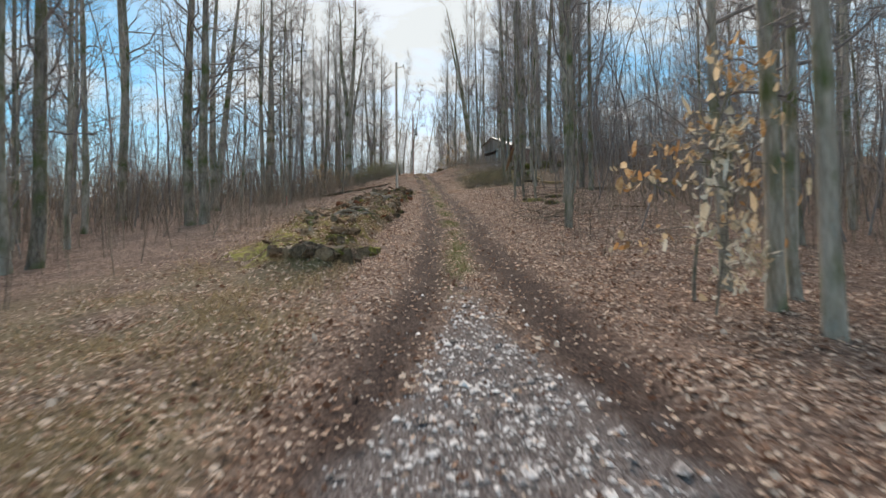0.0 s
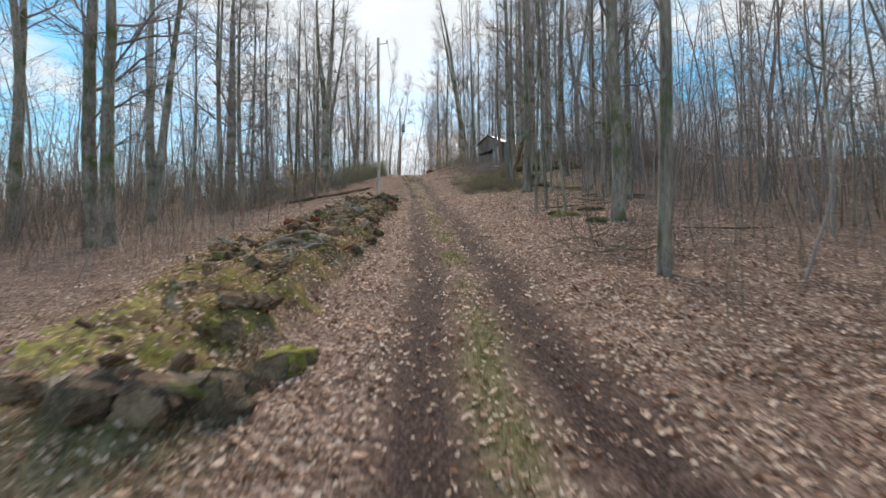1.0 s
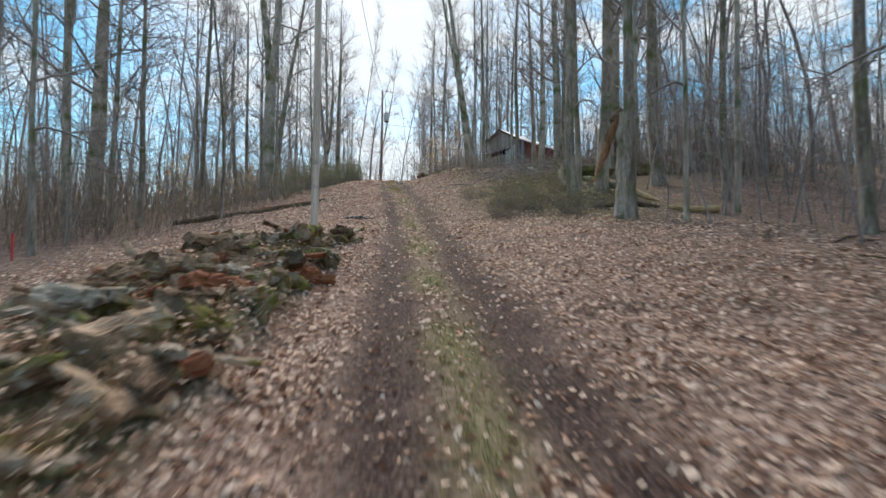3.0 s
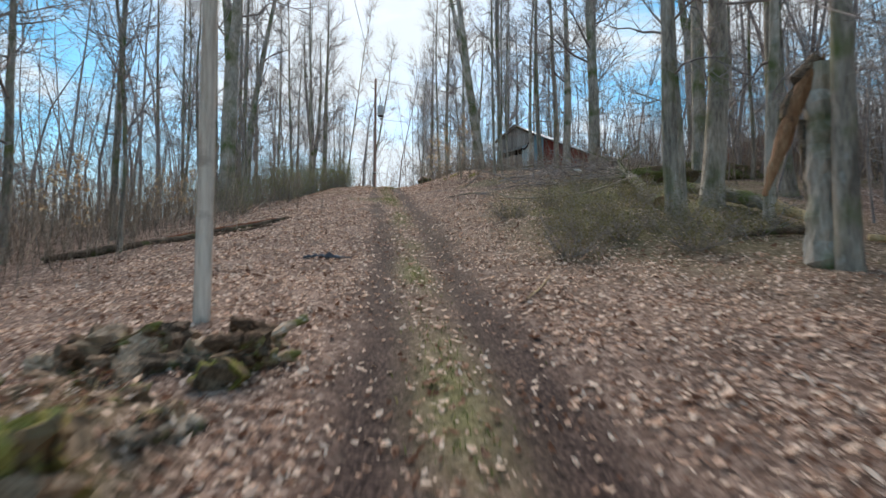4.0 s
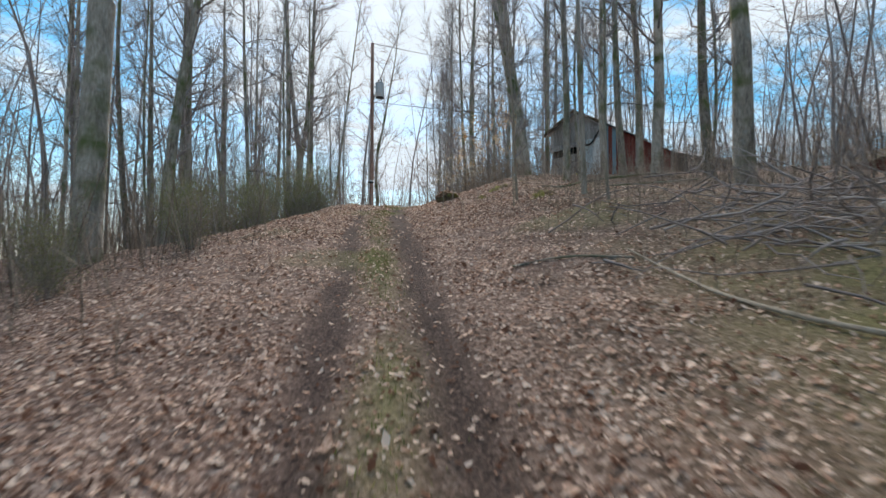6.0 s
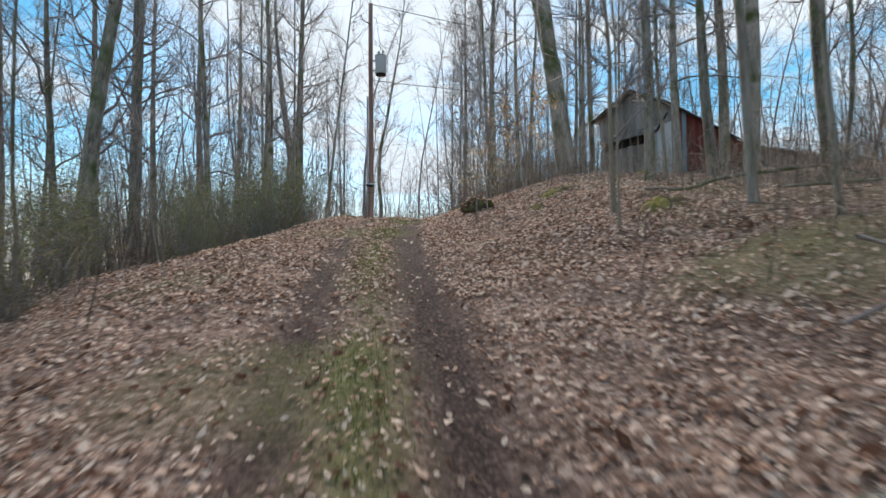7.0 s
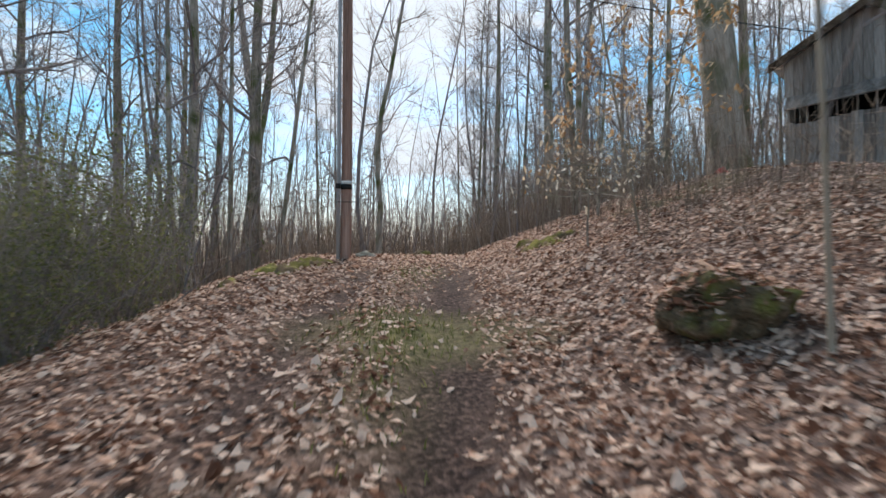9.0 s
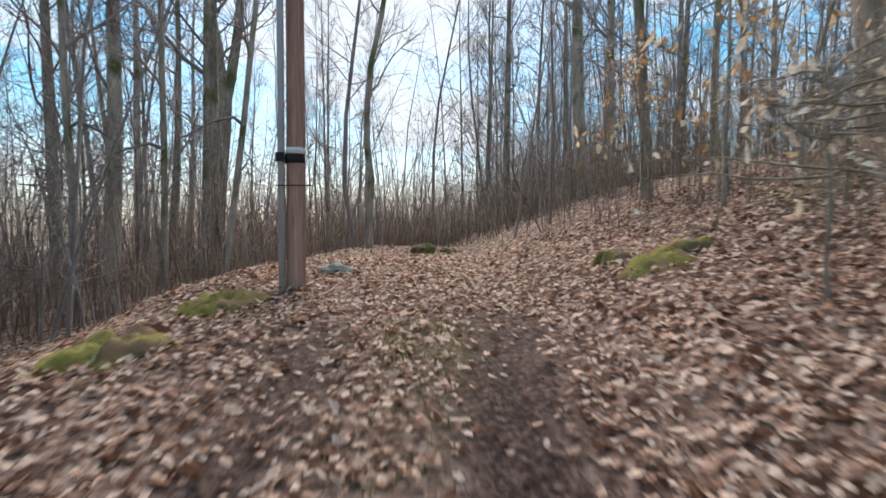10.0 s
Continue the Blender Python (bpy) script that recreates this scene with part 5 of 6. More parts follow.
def plain_shed(name, m, w, l, h, ridge, wall, roof, label):
    root = empty(name, m, label, "shed")
    for k in range(int(l / 0.25)):
        ob = part("board", board_mesh(0.25, -0.8, h, wall), root)
        ob.matrix_basis = pose(k * 0.25, 0, 0)
    n = int(w / 0.25)
    for k in range(n):
        za, zb_ = (h + (ridge - h) * (1 - abs(2 * q / n - 1)) for q in (k, k + 1))
        ob = part("board", board_mesh(0.25, -0.8, za, wall, zb_), root)
        ob.matrix_basis = pose(0, w - k * 0.25, 0, 0, 0, -90)
    b = Build()
    b.box(pose(l / 2, w - 0.03, h / 2 - 0.4), l, 0.06, h + 0.8)
    b.box(pose(l - 0.03, w / 2, h / 2 - 0.4), 0.06, w - 0.1, h + 0.8)
    part("back_wall", b.mesh("back_wall", wall), root)
    for y0, y1, za, zc in ((-0.3, w / 2, h - 0.1, ridge + 0.05), (w + 0.3, w / 2, h - 0.1, ridge + 0.05)):
        b = Build()
        v = [(-0.3, y0, za), (l + 0.3, y0, za), (l + 0.3, y1, zc), (-0.3, y1, zc)]
        b.add(v + [(x, y, z + 0.05) for x, y, z in v], [(0, 1, 2, 3), (7, 6, 5, 4), (0, 4, 5, 1), (1, 5, 6, 2), (2, 6, 7, 3), (3, 7, 4, 0)])
        part("roof", b.mesh("roof", roof), root)
    return root


plain_shed("shed", pose(28.0, 64.6, gz(24, 64.5) - 0.4, 0, 0, 84), 8.0, 6.0, 1.0, 2.55, RED_BOARD, DARK_LOG, "old barn-red plank shed among the trees")
plain_shed("shed", pose(16.9, 75.6, gz(17.5, 77) - 0.1, 0, 0, 22), 3.0, 8.0, 2.0, 2.5, BOARD, BOARD, "low grey plank outbuilding behind the red shed")


# ---- dead wood ----
def log_mesh(points, radii, seed, mats=None, sides=12, cap=1):
    """A worn log or branch: the points joined smoothly, with knots and ridges."""
    rr = np.random.RandomState(seed)
    p, r = np.array(points, float), np.array(radii, float)
    d = np.r_[0, np.cumsum(np.linalg.norm(np.diff(p, axis=0), axis=1))]
    t = np.linspace(0, d[-1], max(len(p), int(d[-1] / 0.22) + 2))
    q = np.stack([np.interp(t, *table(list(zip(d * 40, p[:, k])), 1.0 / 40)) for k in range(3)], -1)
    rad = np.interp(t, d, r) * (1 + 0.07 * rr.normal(size=len(t)))
    q[1:-1] += rr.normal(0, 0.12, (len(t) - 2, 3)) * rad[1:-1, None]
    b = Build()
    b.tube(q, rad, sides, 0, caps=True, wobble=0.08, rnd=rr, cap_mat=cap)
    return b.mesh("log", mats or [ROTTEN, CUT_END])


def on_ground(points, lift):
    return [(x, y, gz(x, y) + l) for (x, y), l in zip(points, lift if isinstance(lift, (list, tuple)) else [lift] * len(points))]


def lying(name, pts, radii, seed, label, mats=None, category="log"):
    return thing(name, log_mesh(pts, radii, seed, mats), Matrix.Identity(4), label, category)


lying("log", on_ground([(-2.75, 47.75), (-3.6, 47.5), (-4.6, 47.2), (-5.3, 46.95)], [0.02, 0.05, 0.04, 0.03]), [0.05, 0.085, 0.09, 0.07], 1, "long dark rotten log lying beside the trail", [DARK_LOG, CUT_END])
lying("log", on_ground([(-4.9, 46.75), (-6.2, 46.3), (-8.2, 45.7)], [0.05, 0.06, 0.06]), [0.09, 0.10, 0.11], 42, "dark rotten log broken off the longer one", [DARK_LOG, CUT_END])
lying("log", on_ground([(-3.2, 48.2), (-4.6, 47.9), (-6.0, 47.5)], 0.04), [0.045, 0.065, 0.06], 2, "thin red-brown rotten log beside the trail", [RED_ROT, CUT_END])
lying("stick", on_ground([(-3.1, 47.2), (-4.2, 46.6), (-5.2, 46.3)], 0.03), [0.02, 0.03, 0.015], 43, "dead branch beside the rotten log", [DARK_LOG, CUT_END], "branch")
ft = empty("fallen_tree", Matrix.Identity(4), "fallen grey mossy tree lying up the slope", "fallen tree")
tp = [(x, y, gz(x, y) + h) for x, y, h in ((6.5, 43.9, 0.10), (6.6, 44.6, 0.16), (6.75, 45.5, 0.24), (7.0, 46.5, 0.30), (7.35, 47.7, 0.36), (7.7, 48.9, 0.5), (7.9, 49.8, 0.75))]
part("trunk", log_mesh(tp, [0.15, 0.16, 0.15, 0.135, 0.115, 0.09, 0.06], 3, [MOSSY_BARK, CUT_END], 16), ft)
b = Build()
r4 = np.random.RandomState(41)
for _ in range(16):
    s0 = np.array(tp[r4.randint(4, 7)])
    bough(b, r4, s0, (r4.normal(0, 1), r4.normal(0.3, 1), r4.uniform(-0.1, 0.7)), r4.uniform(0.6, 2.0), 0.025, 5, 5)
part("branch_tangle", b.mesh("branch_tangle", BARK, True), ft)

st = empty("fallen_tree", Matrix.Identity(4), "fallen tree with a pale yellow split butt", "fallen tree")
tp = [(x, y, gz(x, y) + h) for x, y, h in ((8.75, 41.3, 0.16), (8.6, 41.9, 0.22), (8.45, 42.7, 0.27), (8.3, 43.5, 0.28), (8.05, 44.5, 0.26), (7.7, 45.7, 0.2))]
part("trunk", log_mesh(tp[2:], [0.17, 0.17, 0.15, 0.12], 33, [MOSSY_BARK, PALE_WOOD], 14), st)
part("split_butt", log_mesh(tp[:3], [0.03, 0.10, 0.16], 4, [PALE_WOOD, PALE_WOOD], 10), st, "pale yellow split wood")
lying("log", on_ground([(8.6, 40.5), (9.2, 40.2), (10.0, 40.1)], [0.07, 0.1, 0.1]), [0.06, 0.09, 0.1], 34, "short pale yellow split log on the leaves", [PALE_WOOD, PALE_WOOD])
lying("log", on_ground([(6.9, 41.4), (7.7, 41.0), (8.5, 40.9)], [0.06, 0.08, 0.07]), [0.05, 0.075, 0.06], 35, "dark rotten log on the leaves", [DARK_LOG, CUT_END])

BX, BY = 6.62, 39.05
bt = empty("broken_tree", Matrix.Translation((BX, BY, gz(BX, BY))), "snapped tree with a torn orange-brown splintered stem", "broken tree")
part("stump", log_mesh([(0, 0, -0.3), (0, 0, 0.1), (0.0, 0, 1.1), (-0.02, 0, 2.3), (-0.04, 0, 3.0)], [0.30, 0.25, 0.21, 0.20, 0.15], 5, [BARK, BARE_WOOD], 16), bt)
b = Build()
rs = np.random.RandomState(36)
for k in range(9):
    a0 = k * 0.7
    p0 = np.array([-0.04 + 0.12 * math.cos(a0), 0.12 * math.sin(a0), 2.85])
    b.tube([p0, p0 + np.array([0.03 * rs.normal(), 0.03 * rs.normal(), rs.uniform(0.15, 0.45)])], [0.04, 0.004], 5)
part("splinters", b.mesh("splinters", BARE_WOOD), bt, "torn splinters on the stub")
part("snapped_stem", log_mesh([(-0.10, 0.0, 3.02), (-0.28, 0.05, 2.55), (-0.48, 0.1, 2.0), (-0.66, 0.15, 1.5), (-0.78, 0.2, 1.05)], [0.08, 0.12, 0.115, 0.08, 0.03], 6, [BARE_WOOD, BARE_WOOD], 14), bt, "torn orange-brown wood")
part("bark_strip", log_mesh([(-0.06, -0.03, 3.1), (-0.25, 0.1, 2.75), (-0.46, 0.16, 2.2)], [0.10, 0.13, 0.07], 37, [DARK_LOG, DARK_LOG], 12), bt, "dark hanging bark")
part("hanging_stem", log_mesh([(-0.2, 0.15, 2.2), (-0.17, 0.12, 1.4), (-0.1, 0.1, 0.1)], [0.05, 0.055, 0.05], 7, [LICHEN_WOOD, BARE_WOOD], 8), bt)

lying("stick", on_ground([(3.95, 52.0), (4.0, 50.6), (4.05, 49.4), (4.4, 47.9), (4.95, 47.05), (5.8, 46.85), (7.2, 47.4)], [0.05, 0.05, 0.05, 0.06, 0.08, 0.12, 0.3]), [0.012, 0.018, 0.022, 0.026, 0.03, 0.033, 0.036], 8, "long curved pale fallen branch on the leaves", [PALE_BARK, PALE_WOOD], "branch")
lying("stick", on_ground([(5.5, 50.9), (5.9, 50.0), (6.6, 49.3), (8.1, 49.5), (9.4, 50.2)], [0.1, 0.1, 0.15, 0.35, 0.6]), [0.014, 0.022, 0.028, 0.034, 0.034], 9, "long pale fallen branch on the slope", [PALE_BARK, PALE_WOOD], "branch")
lying("stick", on_ground([(2.2, 52.1), (3.0, 52.0), (3.9, 51.6)], 0.03), [0.015, 0.02, 0.015], 10, "thin fallen branch on the leaves", [BARK, PALE_WOOD], "branch")
lying("stick", [(x, y, gz(x, y) + h) for x, y, h in ((4.35, 59.3, 0.05), (4.9, 58.9, 0.05), (5.5, 59.3, 0.12), (6.2, 59.9, 0.2), (7.3, 60.0, 0.32), (8.2, 60.1, 0.36), (9.0, 60.3, 0.3))], [0.02, 0.03, 0.034, 0.036, 0.034, 0.028, 0.016], 14, "dark bent fallen branch across the bank", [BARK, PALE_WOOD], "branch")
lying("stick", on_ground([(5.6, 57.6), (6.6, 57.4), (8.2, 57.9)], [0.05, 0.1, 0.2]), [0.02, 0.025, 0.015], 15, "thin dead branch on the bank", [BARK, PALE_WOOD], "branch")
lying("stick", on_ground([(2.01, 38.32), (2.36, 38.96), (2.69, 39.69)], 0.03), [0.01, 0.014, 0.01], 16, "yellowish broken stick on the leaves", [PALE_WOOD, PALE_WOOD], "branch")

for k, (x0, y0, x1, y1, r0) in enumerate([(-2.9, 18.6, -1.7, 19.7, 0.035), (-3.1, 18.9, -2.0, 18.3, 0.045), (-2.7, 18.2, -1.9, 19.2, 0.03), (-3.3, 19.4, -1.9, 19.0, 0.04), (-2.5, 19.8, -1.6, 18.7, 0.025), (-3.4, 18.4, -2.3, 19.9, 0.03), (-2.2, 18.1, -1.5, 19.4, 0.028), (-3.0, 20.2, -1.8, 20.0, 0.04)]):
    mx, my = (x0 + x1) / 2 + 0.1 * math.sin(k * 2), (y0 + y1) / 2
    lying("stick", on_ground([(x0, y0), (mx, my), (x1, y1)], [0.1 + 0.02 * (k % 3), 0.2 + 0.03 * (k % 4), 0.12]), [r0, r0 * 1.1, r0 * 0.6], 90 + k, "bent dead branch lying on the old wood pile", [LICHEN_WOOD if k % 2 else MOSSY_BARK, CUT_END], "branch")

heap = Build()
for _ in range(240):
    x, y = r4.normal(7.0, 1.5), r4.normal(51.4, 1.4)
    p = np.array([x, y, gz(x, y) + r4.uniform(0.0, 0.55)])
    bough(heap, r4, p, (r4.normal(), 0.6 * r4.normal(), r4.normal(0, 0.2)), r4.uniform(0.6, 2.4), r4.uniform(0.006, 0.028), 4, 4, 0.10)
thing("brush_pile", heap.mesh("brush_pile", TWIG, True), Matrix.Identity(4), "tangled heap of dead grey branches", "brush pile", kind="stuff")
heap = Build()
for _ in range(70):
    x, y = r4.normal(4.3, 0.6), r4.normal(19.2, 0.7)
    p = np.array([x, y, gz(x, y) + r4.uniform(0.0, 0.3)])
    bough(heap, r4, p, (r4.normal(), r4.normal(), r4.normal(0, 0.2)), r4.uniform(0.4, 1.2), r4.uniform(0.006, 0.02), 4, 3, 0.05)
thing("brush_pile", heap.mesh("brush_pile", BRUSH, True), Matrix.Identity(4), "low heap of dark dead twigs", "brush pile", kind="stuff")


# ---- the old wood pile ----
def chunk(seed, r, length, mats, squash=0.72):
    """A short rotten log lying along x, resting on z = 0, with a worn, broken outline."""
    rr = np.random.RandomState(seed)
    b = Build()
    xs = np.linspace(-length / 2, length / 2, 12)
    pts = [(x, 0.02 * rr.normal(), r * squash) for x in xs]
    b.tube(pts, r * (0.95 + 0.11 * rr.normal(size=12)).clip(0.65, 1.2), 18, 0, caps=True, wobble=0.12, rnd=rr, cap_mat=1)
    v = np.concatenate(b.v)
    ridge = np.tile(1 + 0.13 * rr.uniform(-1, 1, 18), 12)[:, None]
    v[:, 1:] = (v[:, 1:] - (0, r * squash)) * ridge + (0, r * squash)
    for k in range(len(v)):
        n = noise.noise(Vector(v[k]) * 7 + Vector((seed, 0, 0)))
        n += 0.5 * noise.noise(Vector(v[k]) * 19 + Vector((0, seed, 0)))
        v[k] += np.array([0.09 * n, 0.32 * n * v[k][1], 0.32 * n * (v[k][2] - r * squash)])
    v[:, 2] *= squash
    b.v = [v]
    return b.mesh("log", mats)


CHUNKS = [chunk(s, r * 0.85, l * 1.25, m) for s, r, l, m in [(1, 0.16, 0.5, [ROTTEN, CUT_END]), (2, 0.2, 0.45, [ROTTEN, CUT_END]), (3, 0.13, 0.7, [ROTTEN, CUT_END]), (4, 0.18, 0.4, [ROTTEN, CUT_END]), (5, 0.12, 0.55, [RED_ROT, RED_ROT]), (6, 0.22, 0.42, [MOSS, CUT_END]), (7, 0.07, 1.0, [ROTTEN, CUT_END]), (8, 0.15, 0.5, [LICHEN_WOOD, CUT_END])]]
NAMES = ["dark rotten firewood log on the old pile", "thick dark rotten log on the old pile", "long dark rotten log on the old pile", "crumbling firewood log on the old pile", "crumbling red-brown rotten log", "thick moss-covered log on the old pile", "thin dark rotten log on the old pile", "bleached grey firewood log on the old pile"]
r5 = np.random.RandomState(55)
placed = 0
while placed < 285:
    y = r5.uniform(12.2, 35.4)
    x = r5.uniform(-5.2, -0.6)
    d = float(pile_mask(np.array(x), np.array(y)))
    if d < 0.25 or (y < 17 and x < -3.9) or (y > 20.5 and x < -3.5 and r5.uniform() < 0.75) or r5.uniform() > (0.22 + 0.78 * (y > 20)) * (1.0 if x > -3.6 else 0.35):
        continue
    k = int(r5.choice(8, p=(0.24, 0.15, 0.10, 0.20, 0.09, 0.05, 0.08, 0.09)))
    s = r5.uniform(0.5, 1.05)
    lift = 0.12 * r5.uniform() * d if r5.uniform() < 0.35 else -0.04
    m = Matrix.Translation((x, y, gz(x, y) + lift)) @ Euler((r5.normal(0, 0.8), r5.normal(0, 0.34), r5.normal(1.2, 1.1))).to_matrix().to_4x4() @ Matrix.Scale(s, 4)
    thing("log", CHUNKS[k], m, NAMES[k], "log", "logs of the old wood pile")
    placed += 1
for k in range(22):
    x, y = r5.uniform(-2.35, -0.75), r5.uniform(36.0, 36.8)
    i = int(r5.choice((0, 2, 3, 6, 7), p=(0.35, 0.2, 0.25, 0.1, 0.1)))
    m = Matrix.Translation((x, y, gz(x, y) + r5.uniform(0.0, 0.26) - 0.03)) @ Euler((r5.normal(0, 0.6), r5.normal(0, 0.22), r5.normal(1.2, 1.0))).to_matrix().to_4x4() @ Matrix.Scale(r5.uniform(0.55, 0.95), 4)
    thing("log", CHUNKS[i], m, NAMES[i], "log", "logs of the old wood pile")
for x, y, r, l, turn, mat in [(-1.25, 36.5, 0.17, 0.5, 70, ROTTEN), (-1.75, 36.7, 0.2, 0.45, 95, DARK_LOG), (-2.25, 36.8, 0.17, 0.5, 85, ROTTEN), (-1.5, 36.2, 0.12, 0.9, 12, DARK_LOG), (-2.3, 36.3, 0.13, 0.8, -20, ROTTEN), (-1.0, 35.9, 0.17, 0.5, 100, MOSS), (-0.95, 33.3, 0.2, 0.6, 75, LICHEN_WOOD), (-2.48, 12.0, 0.25, 0.7, 80, DARK_LOG), (-2.1, 12.05, 0.23, 0.6, 96, DARK_LOG), (-1.72, 12.5, 0.29, 0.7, 88, DARK_LOG), (-1.35, 13.4, 0.24, 0.6, 80, MOSS), (-2.9, 12.4, 0.2, 0.6, 85, ROTTEN)]:
    thing("log", chunk(int(x * 100) % 97, r, l, [mat, CUT_END]), pose(x, y, gz(x, y) - (0.10 if y < 14 else 0.03), 0, 0, turn), "thick rotten log end on the old pile", "log", "logs of the old wood pile")


LONG = [chunk(61 + k, r, l, m, 0.8) for k, (r, l, m) in enumerate([(0.13, 0.95, [ROTTEN, CUT_END]), (0.17, 0.75, [ROTTEN, CUT_END]), (0.11, 1.1, [ROTTEN, CUT_END]), (0.15, 0.7, [RED_ROT, RED_ROT]), (0.16, 0.7, [ROTTEN, CUT_END]), (0.17, 0.7, [LICHEN_WOOD, CUT_END])])]
LONG_NAMES = ["long thick rotten log lying across the old pile", "thick crumbling log lying across the old pile", "long thin rotten log on the old pile", "crumbling red-brown rotten log on the old pile", "brown mossy rotten log on the old pile", "bleached grey log on the old pile"]
for k, (x, y, turn) in enumerate([(-2.2, 12.1, 10), (-3.0, 12.3, -8), (-2.9, 22.6, 8), (-2.0, 23.3, -12), (-3.4, 23.9, 20), (-2.2, 24.4, 55), (-3.0, 25.2, -6), (-1.7, 26.3, 35), (-2.7, 26.8, 12), (-3.3, 27.9, -25), (-1.7, 28.2, 60), (-2.4, 29.0, 10), (-1.6, 30.2, 30), (-2.8, 30.6, -10), (-1.8, 31.8, 15), (-2.5, 32.9, 50), (-1.5, 33.4, -15), (-3.6, 20.9, 10), (-2.6, 19.9, -30), (-3.9, 18.4, 5), (-2.4, 17.3, 40), (-2.9, 15.3, 12)]):
    i = (0, 1, 0, 1, 3, 4, 2, 5, 0, 1, 4, 5, 3, 1, 2, 0, 5, 0, 4, 2, 0, 4)[k]
    thing("log", LONG[i], pose(x, y, gz(x, y) + (0.05 if y > 21 else -0.03), 0, 16 * math.sin(k * 2.3), turn + 35 * math.sin(k * 1.9)), LONG_NAMES[i], "log", "logs of the old wood pile")


SLABS = [chunk(81 + k, r, l, [m, m], q) for k, (r, l, m, q) in enumerate([(0.075, 0.8, LICHEN_WOOD, 0.5), (0.09, 0.6, ROTTEN, 0.45), (0.06, 1.0, ROTTEN, 0.55), (0.08, 0.5, RED_ROT, 0.5)])]
SLAB_NAMES = ["bleached split log on the old pile", "brown rotten split log on the old pile", "long thin strip of rotten wood and bark", "red-brown crumbling split log on the old pile"]
placed = 0
while placed < 70:
    y = r5.uniform(18.5, 34.6)
    x = r5.uniform(-4.6, -0.8)
    if float(pile_mask(np.array(x), np.array(y))) < 0.4:
        continue
    k = int(r5.choice(4, p=(0.28, 0.34, 0.24, 0.14)))
    m = Matrix.Translation((x, y, gz(x, y) + r5.uniform(0.02, 0.16))) @ Euler((r5.normal(0, 0.5), r5.normal(0, 0.2), r5.normal(0.4, 0.9))).to_matrix().to_4x4() @ Matrix.Scale(r5.uniform(0.7, 1.2), 4)
    thing("split_log", SLABS[k], m, SLAB_NAMES[k], "split log", "split logs of the old wood pile")
    placed += 1

# dead branches on the leaves beside the trail
for k in range(18):
    x, y, a = r5.uniform(5.6, 12.5), r5.uniform(21, 36), r5.normal(0, 0.9)
    n = r5.uniform(0.5, 1.3)
    lying("stick", on_ground([(x - n * math.cos(a), y - n * math.sin(a)), (x, y + 0.1 * r5.normal()), (x + n * math.cos(a), y + n * math.sin(a))], [0.02, 0.04, 0.03]), [0.012, 0.02 + 0.012 * r5.uniform(), 0.008], 110 + k, "dark dead branch lying on the leaves", [DARK_LOG, CUT_END], "branch")

# ---- rocks and moss ----
def moss_patch(seed, x, y, sx, sy, thick):
    """An uneven cushion of moss that follows the ground."""
    r = np.random.RandomState(seed)
    rings, sides = 9, 36
    a = np.arange(sides) * 2 * np.pi / sides
    edge = 1 + 0.25 * np.sin(a * 2 + r.uniform(0, 6)) + 0.16 * np.sin(a * 5 + r.uniform(0, 6)) + 0.08 * r.normal(size=sides)
    t = np.linspace(0.04, 1, rings)[:, None]
    px, py = t * np.cos(a) * edge * sx, t * np.sin(a) * edge * sy
    z = ground_z(x + px, y + py) - gz(x, y) + thick * (1 - t**2.5) - 0.02 + 0.35 * thick * ripple(x + px, y + py, 0.22, seed)
    v = np.stack([px, py, z], -1).reshape(-1, 3)
    f = [(i * sides + j, i * sides + (j + 1) % sides, (i + 1) * sides + (j + 1) % sides, (i + 1) * sides + j) for i in range(rings - 1) for j in range(sides)]
    f.append(tuple(reversed(range(sides))))
    return mesh_of("moss", v, f, MOSS, True)


def lump(seed, sx, sy, sz, mat):
    bm = bmesh.new()
    bmesh.ops.create_icosphere(bm, subdivisions=4, radius=1)
    off = Vector((seed * 3.1, seed * 1.7, seed * 0.9))
    for v in bm.verts:
        k = 1 + 0.32 * noise.noise(v.co * 1.4 + off) + 0.18 * noise.noise(v.co * 3.7 + off) + 0.09 * noise.noise(v.co * 9 + off)
        v.co = Vector((v.co.x * sx, v.co.y * sy, v.co.z * sz)) * k
    me = bpy.data.meshes.new("lump")
    bm.to_mesh(me)
    bm.free()
    me.materials.append(mat)
    me.polygons.foreach_set("use_smooth", [True] * len(me.polygons))
    return me


